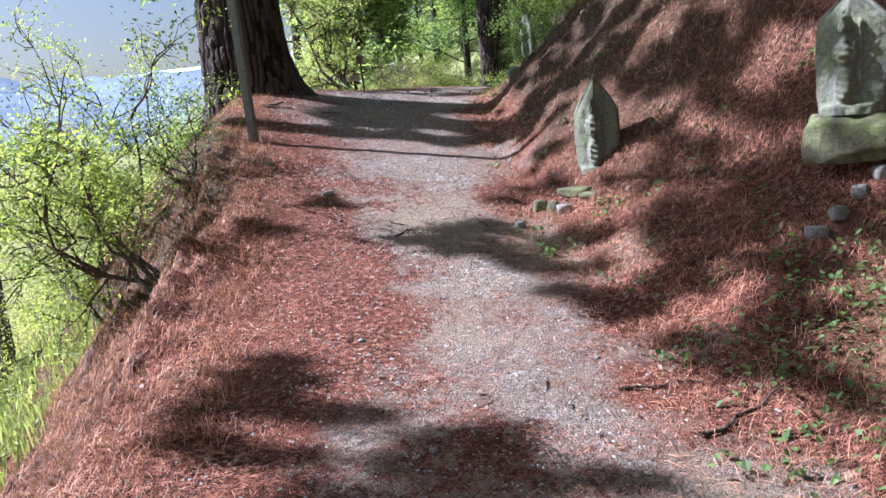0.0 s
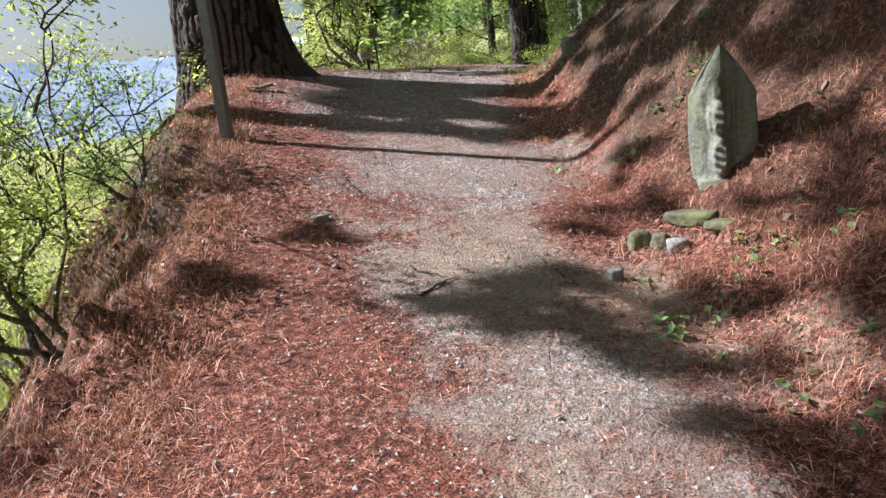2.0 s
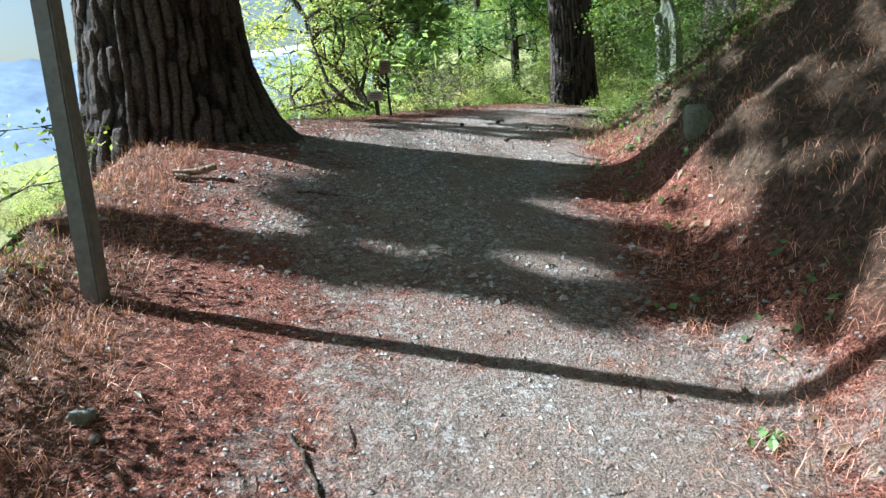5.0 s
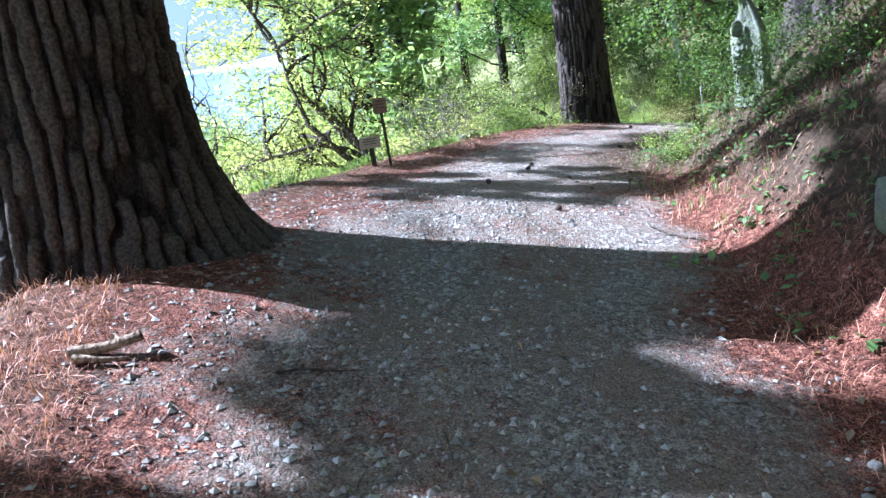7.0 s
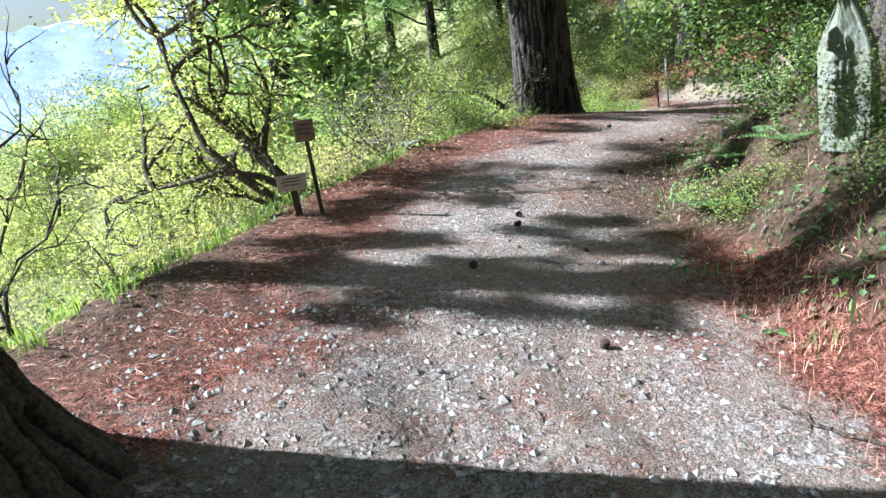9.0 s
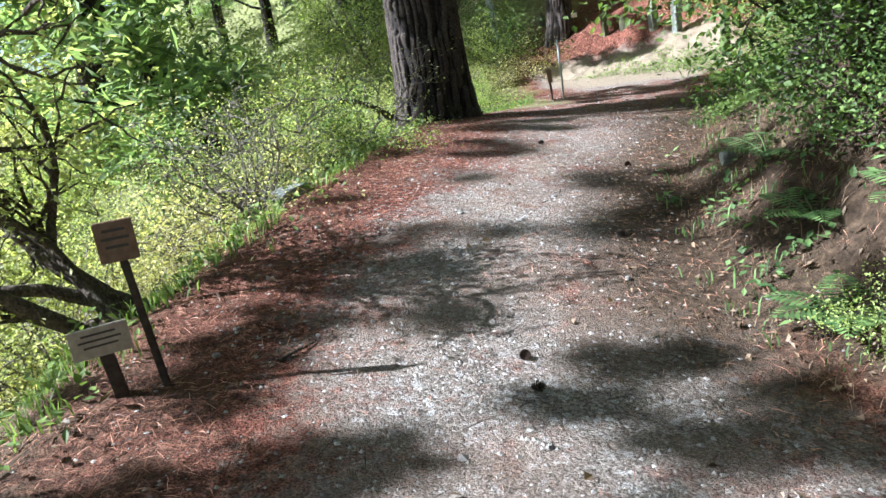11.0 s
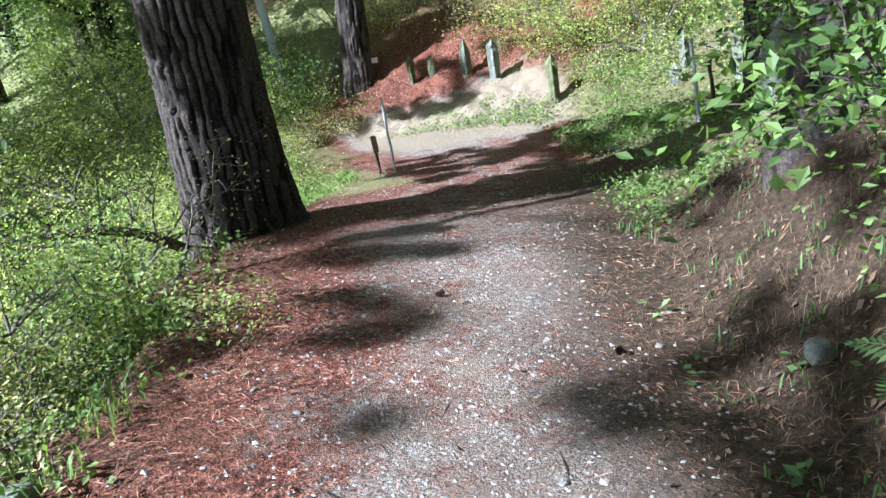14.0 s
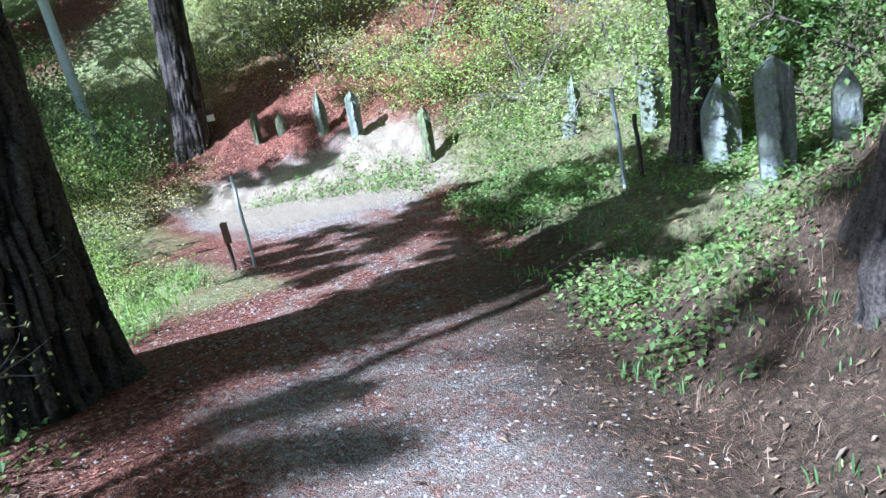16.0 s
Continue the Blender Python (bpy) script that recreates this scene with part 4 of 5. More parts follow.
rock("round pale stone lodged in the bank", (1.96, 15.77), (0.12, 0.11, 0.14), 17, M_PALE, 0, sink=0.25)
rock("mossy block under a carved stone", (4.66, 18.42), (0.34, 0.3, 0.24), 16, M_MOSSY, -30, sink=0.35)
rng = np.random.default_rng(77)
for k in range(40):
    y = rng.uniform(1.5, 19)
    q = rng.uniform(0.02, 1.0)
    x = float(along(y, LEFT)) * (1 - q) + float(along(y, RIGHT)) * q
    w = rng.uniform(0.022, 0.05)
    rock("small loose stone on the path", (x, y), (w, w * rng.uniform(0.6, 1), w * rng.uniform(0.4, 0.7)), 100 + k, M_PEBBLE if k % 3 else M_ROCK, rng.uniform(0, 180), 0.3, "loose stones", 2)

logt = thing("log", "dry split piece of wood on the needles", "log", (-1.24, 9.2, ground_z(-1.24, 9.2) + 0.03), rz=20)
p, r = limb(rng, (-0.12, 0, 0), (1, 0.1, 0), 0.25, 0.03, 0.15)
part("split_wood", mesh_of("split_wood", *tube(p, np.maximum(r, 0.02), 9), M_LOG, True), logt)
p, r = limb(rng, (-0.10, -0.04, -0.01), (1, -0.15, 0), 0.18, 0.018, 0.2)
part("splinter", mesh_of("splinter", *tube(p, r, 7), M_LOG, True), logt)


# ---- the two signs ----
def sign(name, label, at, post_size, post_mat, board_size, board_mat, top, rz, tilt, bars):
    x, y = at
    t = thing(name, label, "sign", (x, y, ground_z(x, y) - 0.1), rz=rz, ry=tilt)
    part("post", box_mesh("post", (*post_size, top + 0.1), post_mat, 0.004), t, at=pose(0, 0, (top + 0.1) / 2))
    b = part("board", box_mesh("board", board_size, board_mat, 0.003), t, at=pose(0, -post_size[1] / 2 - board_size[1] / 2 - 0.002, top + 0.1 - board_size[2] * 0.35, 0, 4, 0))
    for k in range(bars):
        w = board_size[0] * (0.72 if k % 2 else 0.58)
        part("writing", box_mesh("writing", (w, 0.002, board_size[2] * 0.07), M_INK, 0.0005), b, "faded illegible line", at=pose(0, -board_size[1] / 2 - 0.001, board_size[2] * (0.28 - 0.2 * k)))
    return t


sign("low_sign", "small weathered board on a dark stub post", (-1.34, 13.74), (0.045, 0.045), M_DARKWOOD, (0.19, 0.014, 0.105), M_SIGN, 0.26, 14, -4, 3)
sign("tall_sign", "brown board on a thin stake by the shrub", (-1.20, 13.78), (0.026, 0.026), M_DARKWOOD, (0.125, 0.012, 0.14), M_SIGN_BROWN, 0.60, 10, -3, 3)

slab_stone("stone_statue", "slender pointed stone, pale and dark with a carved figure", (1.80, 13.0, ground_z(1.80, 13.0) - 0.06), 0.29, 0.14, 0.80, -55, 5, M_STONE, peak=0.4, lean=2)

# ---- the bend with its stakes, rods and carved stones ----
STONES = (
    (4.74, 18.4, 0.22, 0.16, 0.76, -50, "tall narrow pale stone streaked with lichen", M_PALE, 0.12),
    (5.80, 19.5, 0.30, 0.16, 0.74, -45, "pointed stone with a seated figure in relief", M_PALE, 0.35),
    (7.25, 21.3, 0.27, 0.14, 0.68, -40, "grey stone slab with a worn figure", M_STONE, 0.2),
    (7.30, 22.6, 0.18, 0.12, 0.30, -40, "small pale stone half sunk in leaves", M_PALE, 0.3),
    (7.75, 22.9, 0.16, 0.12, 0.55, -40, "narrow stone behind the undergrowth", M_STONE, 0.3),
    (6.55, 24.55, 0.17, 0.13, 0.72, -30, "mossy stone with a slanting top", M_MOSSY, 0.15),
    (6.33, 26.0, 0.20, 0.12, 0.66, -25, "white stone with a dark carved hollow", M_PALE, 0.15),
    (6.15, 26.7, 0.20, 0.10, 0.64, -25, "grey pointed stone slab on the slope", M_STONE, 0.4),
    (5.46, 27.6, 0.14, 0.10, 0.52, -25, "green mossy marker stone", M_MOSSY, 0.2),
    (5.75, 27.3, 0.16, 0.12, 0.34, -25, "low dark marker stone", M_MOSSY, 0.3),
    (4.55, 29.2, 0.16, 0.12, 0.36, -20, "small marker stone under the pine", M_MOSSY, 0.3),
    (4.98, 18.1, 0.16, 0.12, 0.42, -50, "short pale stone beside the tall one", M_PALE, 0.3),
)
for k, (x, y, w, d, h, rz, label, mat, peak) in enumerate(STONES):
    slab_stone("stone_statue", label, (x, y, ground_z(x, y) - 0.05), w, d, h + 0.05, rz, 50 + k, mat, peak=peak, relief=h > 0.5, lean=(-5, 3, 2, 6, -3)[k % 5])


def rod(name, label, at, h, r, mat, tilt, rz=0, cap=None):
    x, y = at
    t = thing(name, label, "stake", (x, y, ground_z(x, y) - 0.1), ry=tilt, rz=rz, group="stakes at the bend")
    g = np.random.default_rng(int(x * 100))
    z = np.linspace(0, h + 0.1, 8)
    pts = np.stack([g.normal(size=8) * 0.004, g.normal(size=8) * 0.004, z], -1)
    part("shaft", mesh_of("shaft", *tube(pts, np.full(8, r), 8), mat, True), t)
    if cap:
        part("plate", box_mesh("plate", cap, M_SIGN_BROWN, 0.002), t, "rust-brown plate", at=pose(0, -r - 0.004, h))
    return t


rod("stake", "short stake with a rust-brown plate", (2.77, 22.58), 0.46, 0.018, M_DARKWOOD, -3, cap=(0.07, 0.008, 0.2))
rod("stake", "slim grey stake at the grassy corner", (2.90, 22.45), 0.86, 0.016, M_POLE, -1)
rod("stake", "pale leaning rod in the undergrowth", (5.74, 20.48), 0.9, 0.02, M_POLE, -3)
rod("stake", "dark leaning stake in the undergrowth", (5.86, 20.36), 0.58, 0.02, M_DARKWOOD, -4)
mk = thing("small_sign", "little white board on a thin stick by the pine", "sign", (5.02, 28.35, ground_z(5.02, 28.35) - 0.05))
part("post", box_mesh("post", (0.02, 0.02, 0.42), M_DARKWOOD, 0.003), mk, at=pose(0, 0, 0.21))
part("board", box_mesh("board", (0.19, 0.012, 0.10), M_WHITE, 0.003), mk, at=pose(0, -0.018, 0.40))
pole = thing("utility_pole", "pale grey leaning pole behind the bushes", "pole", (3.55, 29.6, ground_z(3.55, 29.6) - 0.1), ry=-4)
z = np.linspace(0, 8, 12)
part("shaft", mesh_of("shaft", *tube(np.stack([z * 0, z * 0, z], -1), np.linspace(0.085, 0.065, 12), 14), M_POLE, True), pole)


# ---- shrubs of the slopes: a few kinds, each plant a thing of its own ----
def planted(kind, x, y, rz, size, sink=0.05):
    c = copy_thing(kind, pose(x, y, ground_z(x, y) - sink, 0, 0, rz) @ Matrix.Diagonal((size, size, size, 1)))
    return c


def plant_kind(label, seed, **kw):
    x, y = KIND_SPOTS.pop(0)
    return shrub("bush", label, (x, y, ground_z(x, y) - 0.05), seed, group="shrubs of the slope", **kw)


KIND_SPOTS = [(-3.4, 15.6), (-2.6, 17.4), (-4.6, 18.2), (-1.6, 19.4), (-5.8, 14.2)]
K_LIME = plant_kind("sunlit yellow-green shrub on the slope", 61, stems=7, tall=1.1, spread_w=0.8, leaf=(0.044, 0.025), leaf_mat=M_LIME, per=620, twig_r=0.013, leaf_box=0.16)
K_DULL = plant_kind("dull olive twiggy shrub on the slope", 62, stems=8, tall=1.2, spread_w=0.7, leaf=(0.038, 0.021), leaf_mat=M_DULL, per=480, twig=M_PALETWIG, twig_r=0.014, leaf_box=0.16)
K_STRAW = plant_kind("straw-coloured dry shrub on the slope", 63, stems=8, tall=1.0, spread_w=0.8, leaf=(0.040, 0.020), leaf_mat=M_STRAW, per=420, twig=M_PALETWIG, twig_r=0.012, leaf_box=0.17)
K_GREEN = plant_kind("green leafy shrub on the slope", 64, stems=7, tall=1.1, spread_w=0.9, leaf=(0.05, 0.03), leaf_mat=M_BROAD, per=560, twig_r=0.013, leaf_box=0.17)
K_BARE = plant_kind("bare grey-brown shrub with few leaves", 65, stems=6, tall=1.5, spread_w=0.8, leaf=(0.03, 0.016), leaf_mat=M_DULL, per=110, twig=M_PALETWIG, twig_r=0.02, leaf_box=0.15)
rng = np.random.default_rng(5)
kinds = (K_LIME, K_DULL, K_STRAW, K_GREEN, K_BARE, K_STRAW, K_BARE)
slope_kinds = (K_LIME, K_DULL, K_STRAW, K_GREEN, K_DULL, K_STRAW, K_LIME)
for k in range(190):
    y = rng.uniform(11.0, 32)
    d = (0.6 if y > 14 else 1.8) + 14 * rng.uniform(0, 1) ** 1.5
    x = float(along(y, LEFT)) - d - (0.5 if 18.8 < y < 21.5 else 0)
    if (y < 17.5 and d < 7 and rng.uniform() < 0.5) or math.hypot(x + 3.4, y - 25.5) < 2.2:
        continue
    planted(slope_kinds[rng.integers(0, 7)], x, y, rng.uniform(0, 360), rng.uniform(0.5, 0.85) + 0.04 * d)
for k in range(46):
    y = rng.uniform(-6, 11)
    x = float(along(y, LEFT)) - rng.uniform(3.4, 16)
    planted(kinds[(0, 1, 0, 2, 0, 3)[rng.integers(0, 6)]], x, y, rng.uniform(0, 360), rng.uniform(0.7, 1.3))
# pale twiggy growth just below the path edge
for k in range(26):
    y = rng.uniform(14.2, 19.5)
    x = float(along(y, LEFT)) - rng.uniform(0.5, 3.2)
    planted((K_BARE, K_BARE, K_STRAW, K_DULL)[k % 4], x, y, rng.uniform(0, 360), rng.uniform(0.55, 0.9))
# tall sunlit growth at the foot of the far wood
for k in range(34):
    x, y = rng.uniform(-14, 1.5), rng.uniform(28.5, 36)
    planted(kinds[(0, 0, 0, 1, 2, 3)[rng.integers(0, 6)]], x, y, rng.uniform(0, 360), rng.uniform(1.2, 2.0))
# the bank on the hill side
for x, y, kd, sz in ((2.1, 14.55, 3, 0.6), (2.0, 14.1, 3, 0.55), (2.95, 15.4, 3, 0.7), (3.6, 15.2, 3, 1.2), (5.3, 16.3, 3, 1.2), (6.1, 17.0, 3, 1.3),
                     (2.15, 13.45, 3, 0.3), (1.4, 13.3, 0, 0.3), (1.75, 12.3, 3, 0.4), (2.1, 12.5, 3, 0.3), (2.2, 11.6, 3, 0.5), (2.5, 10.9, 0, 0.55), (2.9, 12.4, 3, 0.5),
                     (7.2, 19.4, 3, 1.2), (6.6, 18.6, 3, 1.3), (8.2, 21.2, 0, 1.3), (8.6, 22.6, 1, 1.4), (8.3, 24.2, 1, 1.3), (7.9, 25.3, 0, 1.2), (8.2, 26.6, 1, 1.4), (7.3, 27.4, 2, 1.2), (7.0, 28.6, 1, 1.3), (6.4, 29.6, 1, 1.2),
                     (5.7, 29.8, 2, 1.0), (5.2, 30.6, 4, 0.9), (6.8, 30.8, 2, 0.9), (7.6, 30.2, 4, 1.0), (4.2, 31.2, 2, 0.9), (8.4, 28.6, 2, 1.0), (5.9, 31.8, 1, 1.0), (7.4, 32.4, 2, 1.1), (9.0, 31.2, 1, 1.1), (9.4, 29.6, 0, 1.1), (3.0, 32.0, 3, 1.1), (6.9, 26.6, 2, 0.5), (7.4, 25.9, 1, 0.6), (3.7, 28.9, 3, 1.0), (3.0, 28.4, 0, 1.0), (2.6, 27.3, 2, 1.0), (3.6, 27.3, 2, 0.8), (1.6, 25.9, 0, 1.0), (0.9, 27.2, 0, 1.1), (2.2, 26.3, 2, 0.8), (1.7, 24.4, 4, 0.6),
                     (2.9, 10.5, 0, 0.6), (3.2, 9.5, 0, 0.7), (2.9, 11.3, 0, 0.6), (3.7, 8.7, 0, 0.7), (2.6, 11.9, 0, 0.45), (4.2, 7.6, 0, 0.9), (4.6, 8.6, 0, 1.0), (3.9, 9.2, 0, 0.9), (3.3, 10.4, 3, 0.8), (5.2, 9.8, 3, 1.2), (5.5, 6.4, 3, 1.0), (6.2, 7.8, 3, 1.3)):
    planted(kinds[kd], x, y, rng.uniform(0, 360), sz)


g = np.random.default_rng(88)
br = thing("fallen_branch", "long bare branch arching out beside the pine", "branch", (0.15, 19.2, ground_z(0.15, 19.2)))
q = np.linspace(0, 1, 14)
arch = np.stack([-1.7 * q, -0.25 * np.sin(q * 3), 0.14 + 0.36 * np.sin(q * np.pi) + 0.05 * q + 0.03 * np.sin(q * 11)], -1)
part("bough", mesh_of("bough", *tube(arch, np.linspace(0.035, 0.014, 14), 8), M_TWIG, True), br)
for k in (5, 8, 10):
    p, r = limb(g, arch[k], (-0.5, g.normal() * 0.4, 0.6), 0.5, 0.010, 0.5)
    part("twig", mesh_of("twig", *tube(p, r, 5), M_TWIG, True), br)


# ---- woods beyond ----
def wood_tree(label, at, seed, tall, r, mat, reach, limbs, per, leaf, z0, clump, lean=(0, 0)):
    g = np.random.default_rng(seed)
    t = thing("tree", label, "tree", at, group="trees of the far wood")
    part("trunk", trunk_mesh("trunk", g, r, tall, r * 0.3, 0.4, lean, 22, 0.35, 0.02, seed), t)
    pine_crown(t, g, lean, z0, tall, reach, limbs, per, mat, leaf, clump, 4)
    return t


def at_ground(x, y, sink=0.1):
    return (x, y, ground_z(x, y) - sink)


W = (
    wood_tree("dark green pine of the far wood", at_ground(-5.5, 35), 201, 12, 0.22, M_PINE, 3.4, 24, 55, (0.34, 0.06), 1.6, 0.4),
    wood_tree("broad green tree of the far wood", at_ground(-2.0, 38), 202, 9, 0.18, M_GREEN, 3.4, 22, 95, (0.12, 0.075), 1.2, 0.42),
    wood_tree("light yellow-green tree of the far wood", at_ground(1.0, 35), 203, 7, 0.13, M_LIME, 2.8, 20, 95, (0.11, 0.07), 1.0, 0.38),
    wood_tree("olive pine with drooping limbs", at_ground(-8.0, 31), 204, 11, 0.2, M_DULL, 3.6, 22, 60, (0.26, 0.07), 1.8, 0.45),
)
rng = np.random.default_rng(9)
for k in range(34):
    if k < 18:
        x, y = rng.uniform(-9.5, 3.5), rng.uniform(30, 52)
        if x > -1 and y < 33:
            y += 6
    else:
        x, y = rng.uniform(3, 26), rng.uniform(33, 56)
    size = rng.uniform(0.75, 1.25)
    copy_thing(W[(1, 2, 2, 2, 0, 3)[rng.integers(0, 6)]], pose(*at_ground(x, y), 0, 0, rng.uniform(0, 360)) @ Matrix.Diagonal((size, size, size, 1)))
for k in range(26):
    x, y = rng.uniform(6.5, 20), rng.uniform(1, 27)
    x = max(x, float(along(y, RIGHT)) + 5.5)
    size = rng.uniform(0.7, 1.1)
    copy_thing(W[rng.integers(0, 4)], pose(*at_ground(x, y), 0, 0, rng.uniform(0, 360)) @ Matrix.Diagonal((size, size, size, 1)))


# ---- small things on the ground ----
def lie_on_ground(n, seed, y0, y1, d0, d1, weight=None):
    """Random spots on the ground, d measured across the path from edge to edge as 0 to 1."""
    g = np.random.default_rng(seed)
    y = g.uniform(y0, y1, n)
    q = g.uniform(d0, d1, n)
    x = along(y, LEFT) * (1 - q) + along(y, RIGHT) * q
    if weight is not None:
        keep = g.uniform(size=n) < weight(x, y, q)
        x, y, q = x[keep], y[keep], q[keep]
    return np.stack([x, y, height(x, y)], -1), g


def strewn(name, label, category, spots, g, length, width, mat, lift=0.006, tilt=0.25):
    """Thin blades strewn flat on the ground, joined."""
    n = len(spots)
    a = g.uniform(0, 2 * np.pi, n)
    L = length * g.uniform(0.5, 1.3, n) / 2
    dx, dy = np.cos(a) * L, np.sin(a) * L
    lo, hi = spots.copy(), spots.copy()
    lo[:, 0] -= dx
    lo[:, 1] -= dy
    hi[:, 0] += dx
    hi[:, 1] += dy
    lo[:, 2] = height(lo[:, 0], lo[:, 1]) + lift * g.uniform(0.2, 1.6, n)
    hi[:, 2] = height(hi[:, 0], hi[:, 1]) + lift * g.uniform(0.2, 1.6, n) + tilt * L * g.uniform(0, 1, n)
    W = width * g.uniform(0.6, 1.3, n) / 2
    s = np.stack([-np.sin(a) * W, np.cos(a) * W, g.normal(size=n) * W * 0.5], -1)
    m = (lo + hi) / 2
    m[:, 2] += lift * 0.5
    v = np.stack([lo, m + s, hi, m - s], 1).reshape(-1, 3)
    k = np.arange(n) * 4
    me = mesh_of(name, v, np.stack([k, k + 1, k + 2, k + 3], 1), mat)
    return tagged(new(name, me), label, category, kind="stuff")


def needle_weight(x, y, q):
    return np.clip(np.where((q > 0.2) & (q < 0.85), 0.30, 1.0) * (0.5 + 1.6 * (fbm(x * 1.5, y * 1.5, 55) + 0.3)), 0, 1) * np.where((y > 6.2) & (y <= 8.5), 0.5, 1) * np.where(y > 8.5, np.where((q > 0.25) & (q < 1.1), 0.22, np.where(q < -0.15, 0.15, np.where(q > 0.9, 0.12, 0.5))), 1)


sp, g = lie_on_ground(230000, 301, 0.8, 19, -0.7, 2.0, needle_weight)
strewn("needle_litter", "reddish dead pine needles strewn over the ground", "pine needles", sp, g, 0.07, 0.0021, M_NEEDLE, 0.009)
sp, g = lie_on_ground(5500, 302, 0.5, 24, -0.6, 2.2, lambda x, y, q: np.where((q > 0.05) & (q < 0.95), 0.12, 1.0))
strewn("leaf_litter", "pale brown dead leaves scattered about", "dead leaves", sp, g, 0.042, 0.026, M_DEAD, 0.012, 0.5)
sp, g = lie_on_ground(2400, 305, 12, 19, 0.8, 2.0)
strewn("leaf_litter", "crumbled leaf mould along the cut bank", "dead leaves", sp, g, 0.03, 0.017, M_DEAD, 0.010, 0.6)
sp, g = lie_on_ground(1300, 303, 0.8, 20, -0.4, 2.0)
strewn("twig_litter", "thin dry twigs scattered about", "twigs", sp, g, 0.16, 0.0055, M_TWIG, 0.014, 0.15)


def pebbles(name, label, n, seed, y0, y1, size, mat):
    def w(x, y, q):
        return np.clip(1.2 - 2.2 * np.abs(q - 0.5), np.where(y < 9, 0.32, 0.03), 1) * (0.35 + 1.5 * (fbm(x * 1.2, y * 1.2, 56) + 0.35))

    spots, g = lie_on_ground(n, seed, y0, y1, -0.15, 1.15, w)
    n = len(spots)
    base = np.array([[1, 0, 0], [-1, 0, 0], [0, 1, 0], [0, -1, 0], [0, 0, 1], [0, 0, -1.0]])
    f = np.array([[0, 2, 4], [2, 1, 4], [1, 3, 4], [3, 0, 4], [2, 0, 5], [1, 2, 5], [3, 1, 5], [0, 3, 5]])
    r = size * np.exp(np.clip(g.normal(size=n) * 0.4, -0.9, 0.5))
    a = g.uniform(0, 6.28, n)
    p = base[None] * g.uniform(0.6, 1.3, (n, 6, 1)) * np.stack([r, r * g.uniform(0.6, 1, n), r * g.uniform(0.35, 0.7, n)], -1)[:, None]
    c, s = np.cos(a)[:, None], np.sin(a)[:, None]
    x, y = p[..., 0] * c - p[..., 1] * s, p[..., 0] * s + p[..., 1] * c
    v = np.stack([x, y, p[..., 2]], -1) + spots[:, None]
    faces = (f[None] + (np.arange(n) * 6)[:, None, None]).reshape(-1, 3)
    return tagged(new(name, mesh_of(name, v.reshape(-1, 3), faces, mat)), label, "gravel", kind="stuff")


pebbles("gravel", "pale grey gravel trodden into the path", 42000, 311, 0.8, 24, 0.0080, M_GRAVEL)
pebbles("gravel", "larger pale stones trodden in beside the big pine", 3600, 313, 8.2, 12.0, 0.016, M_GRAVEL)
pebbles("gravel", "coarser pale stones in the gravel", 2800, 312, 0.8, 22, 0.0115, M_GRAVEL)


def tufts(name, label, n, seed, region, blades_per, tall, mat, category="grass", width=0.008, lean=0.5):
    """Grass in tufts: long blades that bend over."""
    spots, g = region
    n = len(spots)
    c = np.repeat(spots, blades_per, 0) + g.normal(size=(n * blades_per, 3)) * np.array([0.05, 0.05, 0.0])
    c[:, 2] = height(c[:, 0], c[:, 1]) - 0.01
    m = len(c)
    a = g.uniform(0, 6.28, m)
    h = tall * g.uniform(0.4, 1.2, m)
    out = np.stack([np.cos(a), np.sin(a), np.zeros(m)], -1) * (lean * g.uniform(0.2, 1.2, m) * h)[:, None]
    up = np.stack([np.zeros(m), np.zeros(m), h], -1)
    side = np.stack([-np.sin(a), np.cos(a), np.zeros(m)], -1) * (width / 2)
    v = np.stack([c - side, c + side, c + up * 0.6 + out * 0.4 + side, c + up * 0.6 + out * 0.4 - side, c + up * 0.85 + out], 1).reshape(-1, 3)
    k = np.arange(m) * 5
    f = np.stack([k, k + 1, k + 2, k + 3], 1).tolist() + np.stack([k + 3, k + 2, k + 4], 1).tolist()
    return tagged(new(name, mesh_of(name, v, f, mat)), label, category, kind="stuff")


def green_edge(x, y, q):
    return np.where(y < 11, 0.1, 1.0)


tufts("grass", "green grass along the open edge of the path", 0, 0, lie_on_ground(380, 321, 10.5, 24, -0.5, -0.02, green_edge), 14, 0.13, M_GRASS)
tufts("grass", "long pale grass down the slope", 0, 0, lie_on_ground(2600, 322, 2, 11.5, -5.5, -0.7), 12, 0.28, M_LIMEGRASS, width=0.012)
tufts("grass", "dull dry grass between the shrubs", 0, 0, lie_on_ground(1500, 325, 11.5, 30, -6.5, -0.25), 11, 0.20, M_STRAW, width=0.010)
tufts("grass", "dry grass hanging on the bank", 0, 0, lie_on_ground(60, 323, 11, 18, 1.02, 1.9), 18, 0.13, M_DEAD, width=0.0032, lean=0.9)
tufts("grass", "short grass by the foot of the bank", 0, 0, lie_on_ground(200, 324, 11, 23, 0.96, 1.8), 10, 0.09, M_GREEN)

tufts("needle_clumps", "matted clumps of dead needles on the banks", 0, 0, lie_on_ground(4600, 326, 0.8, 12.5, 0.95, 3.2), 13, 0.075, M_NEEDLE, category="pine needles", width=0.0028, lean=1.3)
tufts("needle_clumps", "matted needles and straw on the cut bank", 0, 0, lie_on_ground(900, 328, 12.5, 18, 1.0, 2.1), 12, 0.05, M_DEAD, category="pine needles", width=0.0028, lean=1.3)
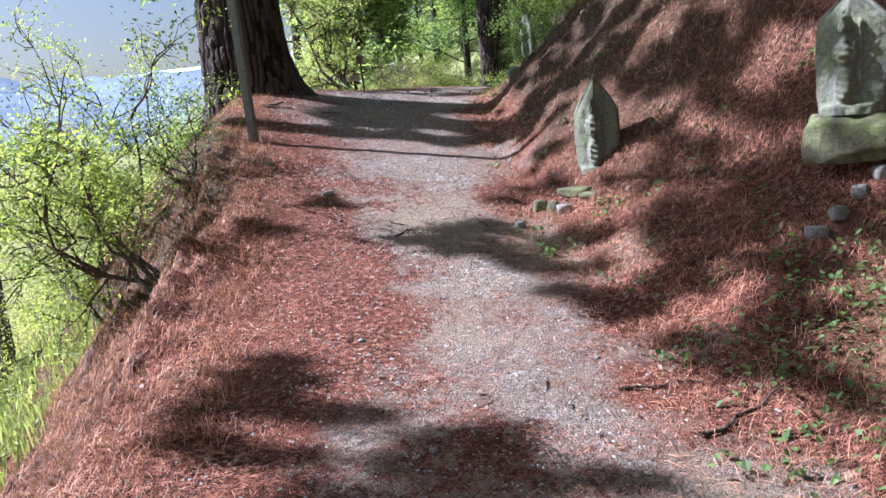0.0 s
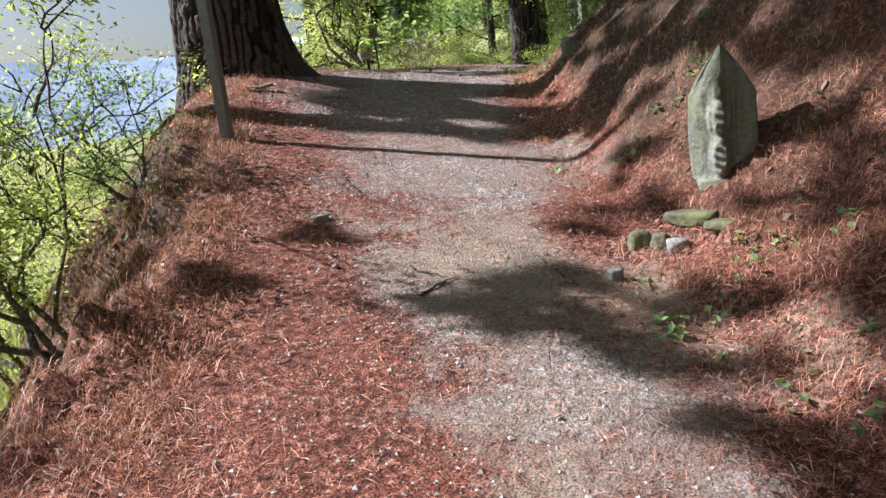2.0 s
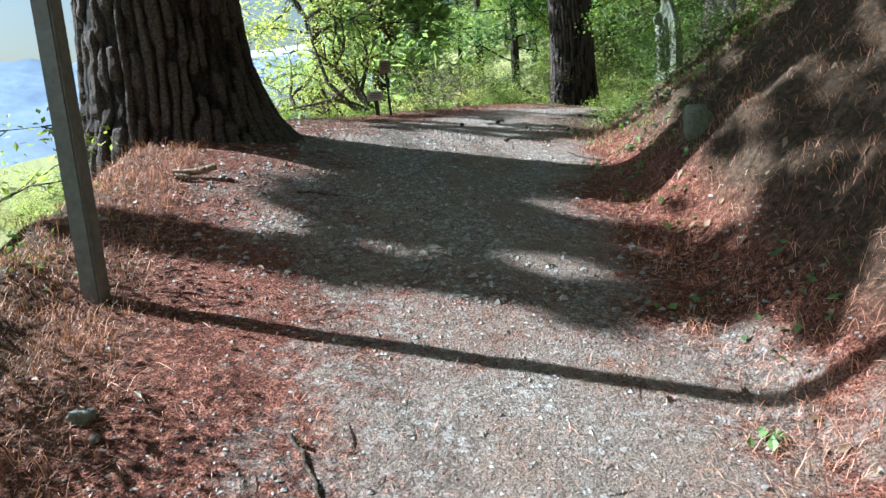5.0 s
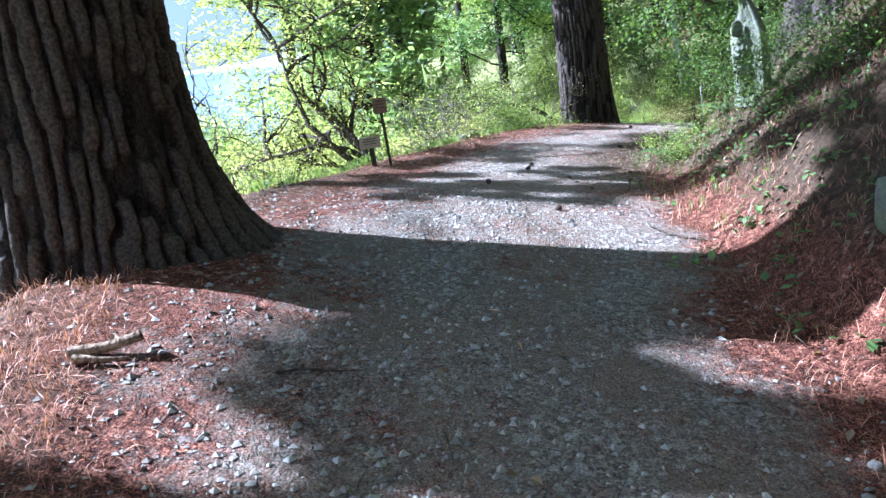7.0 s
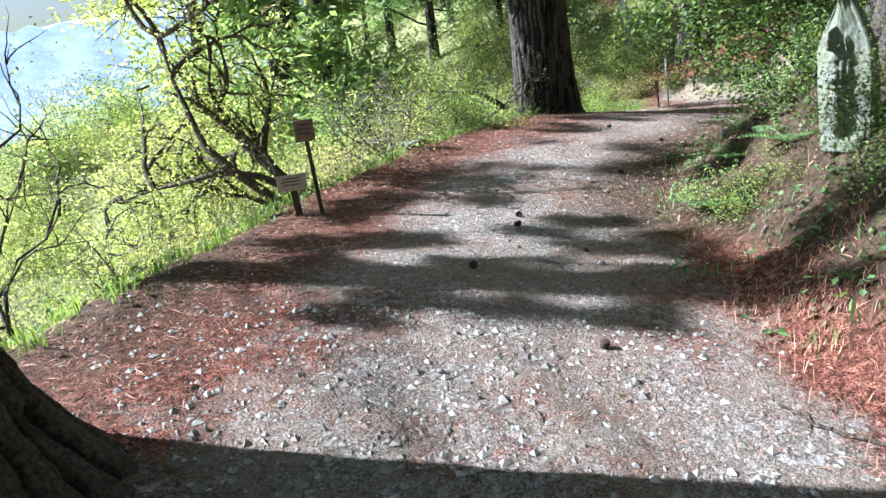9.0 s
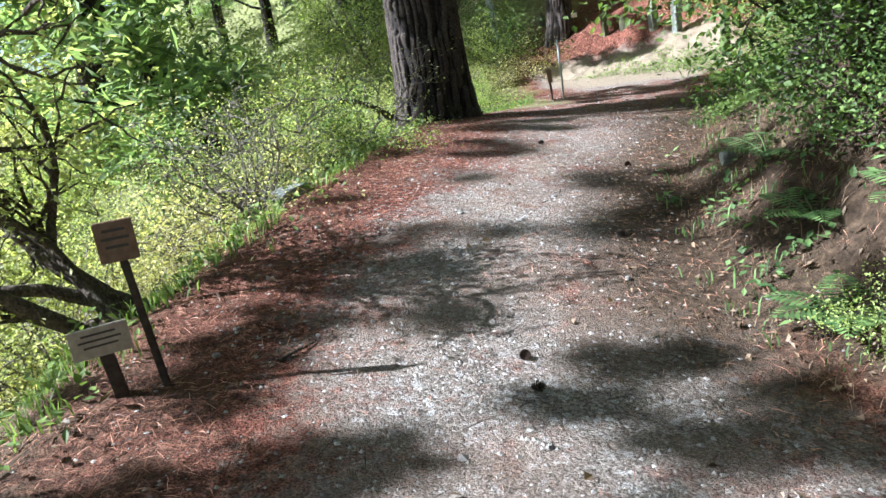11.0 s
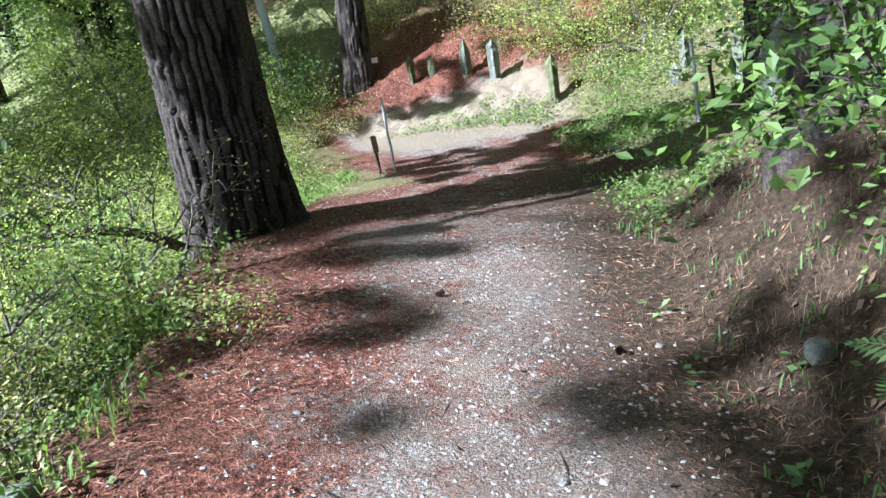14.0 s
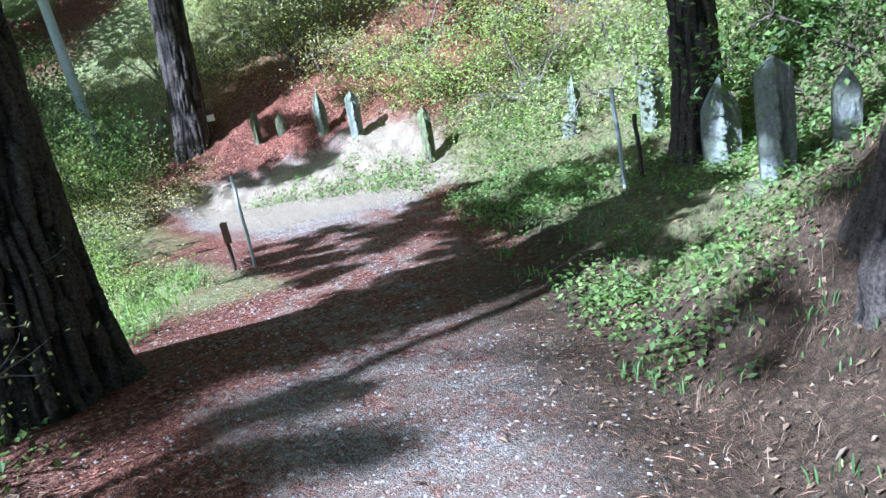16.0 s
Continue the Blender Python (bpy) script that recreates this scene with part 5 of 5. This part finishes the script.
tufts("needle_clumps", "matted needles hanging over the drop", 0, 0, lie_on_ground(3200, 327, 0.8, 11, -0.9, 0.12), 13, 0.085, M_NEEDLE, category="pine needles", width=0.0028, lean=1.3)


def low_plants(name, label, region, per, spread_w, leaf, mat, lift=0.05):
    spots, g = region
    n = len(spots)
    c = np.repeat(spots, per, 0) + g.normal(size=(n * per, 3)) * np.array([spread_w, spread_w, 0])
    c[:, 2] = height(c[:, 0], c[:, 1]) + np.abs(g.normal(size=len(c))) * lift + 0.01
    return tagged(new(name, blade_mesh(name, g, c, leaf[0], leaf[1], mat, normal_up=1.2)), label, "undergrowth", kind="stuff")


def bank_patch(x, y, q):
    return np.clip(2.4 * (fbm(x * 0.9, y * 0.9, 81) + 0.20), 0, 1)


low_plants("undergrowth", "low green ivy and herbs over the bank", lie_on_ground(8500, 331, 17.8, 26, 1.02, 3.4, bank_patch), 12, 0.10, (0.042, 0.03), M_GRASS)
low_plants("undergrowth", "small herbs scattered on the needles", lie_on_ground(520, 332, 1.5, 18.5, 0.92, 2.4, bank_patch), 7, 0.05, (0.05, 0.035), M_GREEN, 0.03)
low_plants("undergrowth", "green herbs rooted in the cut bank", lie_on_ground(300, 335, 10.2, 16.5, 1.06, 1.8, bank_patch), 10, 0.06, (0.05, 0.03), M_GREEN, 0.07)
low_plants("undergrowth", "clover patch on the shelf beside the path", (lambda s: (s[0][np.hypot(s[0][:, 0] - 4.0, s[0][:, 1] - 3.2) < 1.1], s[1]))(lie_on_ground(900, 333, 2, 4.4, 0.8, 2.4)), 5, 0.06, (0.04, 0.03), M_GREEN, 0.03)
low_plants("undergrowth", "leafy weeds along the open edge", lie_on_ground(420, 334, 12, 24, -0.6, 0.02), 9, 0.08, (0.05, 0.03), M_GRASS, 0.07)


def fern(at, seed, size):
    g = np.random.default_rng(seed)
    x, y = at
    t = thing("fern", "green fern with arching fronds on the bank", "fern", (x, y, ground_z(x, y)), group="ferns")
    for k in range(6):
        a = k * 1.05 + g.uniform(-0.3, 0.3)
        s = np.linspace(0, 1, 16)
        spine = np.stack([np.cos(a) * s * size, np.sin(a) * s * size, size * (0.75 * s - 0.55 * s * s)], -1)
        w = size * 0.30 * np.sin(np.pi * np.clip(s * 0.92 + 0.08, 0, 1))
        so = Soup()
        so.add(*tube(spine, np.linspace(0.004, 0.001, 16), 4))
        side = np.array([-np.sin(a), np.cos(a), 0.0])
        fwd = np.array([np.cos(a), np.sin(a), 0.0])
        for i in range(1, 16):
            for sg in (-1, 1):
                tip = spine[i] + side * sg * w[i] + fwd * w[i] * 0.35 - np.array([0, 0, 0.15 * w[i]])
                so.add([spine[i] - fwd * 0.010, (spine[i] + tip) / 2 + fwd * 0.012, tip, (spine[i] + tip) / 2 - fwd * 0.010], [[0, 1, 2, 3]])
        part("frond", so.mesh("frond", M_GREEN), t)


for k, (x, y, s) in enumerate(((1.25, 13.55, 0.3), (1.75, 13.75, 0.34), (1.9, 15.2, 0.35), (1.6, 14.3, 0.3), (2.05, 12.05, 0.3))):
    fern((x, y), 400 + k, s)


def cone(at, seed):
    x, y = at
    t = thing("pine_cone", "dark open pine cone on the path", "pine cone", (x, y, ground_z(x, y) + 0.018), rz=seed * 70, rx=80, group="pine cones")
    so = Soup()
    for k in range(46):
        a, q = k * 2.4, k / 46
        r = 0.021 * math.sin(math.pi * (0.12 + 0.83 * q))
        d = np.array([math.cos(a), math.sin(a), 0.35])
        s = np.array([-math.sin(a), math.cos(a), 0])
        c = np.array([0, 0, 0.05 * (q - 0.5)])
        so.add([c + s * 0.004, c - s * 0.004, c + d * r - s * 0.007, c + d * r + s * 0.007, c + d * r * 1.1 + np.array([0, 0, -0.004])], [[0, 1, 2, 3]])
    part("scales", so.mesh("scales", M_CONE), t)


for k, at in enumerate(((0.07, 13.7), (0.05, 13.45), (0.32, 11.72), (1.53, 16.4), (0.9, 14.9), (-0.2, 12.6), (1.2, 17.5))):
    cone(at, k)


def stick(at, length, r, rz, seed, label="thin crooked stick lying on the path"):
    g = np.random.default_rng(seed)
    x, y = at
    ca, sa = math.cos(radians(rz)), math.sin(radians(rz))
    s = np.linspace(-0.5, 0.5, 9) * length
    off = np.cumsum(g.normal(size=9) * length * 0.03)
    px, py = x + ca * s - sa * off, y + sa * s + ca * off
    pz = height(px, py) + r * 0.8 + np.abs(g.normal(size=9)) * 0.004
    ob = new("stick", mesh_of("stick", *tube(np.stack([px, py, pz], -1), r * np.linspace(1, 0.4, 9), 6), M_TWIG, True))
    tagged(ob, label, "stick", "sticks on the ground")


for k, (x, y, L, r, rz) in enumerate(((2.9, 3.1, 0.5, 0.011, 40), (2.6, 3.4, 0.4, 0.009, 15), (1.0, 5.6, 0.25, 0.007, 70), (0.95, 5.75, 0.22, 0.006, -20), (0.2, 7.0, 0.4, 0.008, -55), (-0.75, 13.95, 0.22, 0.008, 55), (1.55, 5.9, 0.3, 0.006, 120), (1.0, 11.2, 0.35, 0.009, 130), (2.7, 1.9, 0.3, 0.008, 95), (-0.5, 9.3, 0.3, 0.007, 20), (1.1, 10.9, 0.3, 0.006, 60), (0.6, 3.0, 0.25, 0.007, 15))):
    stick((x, y), L, r, rz, 500 + k)
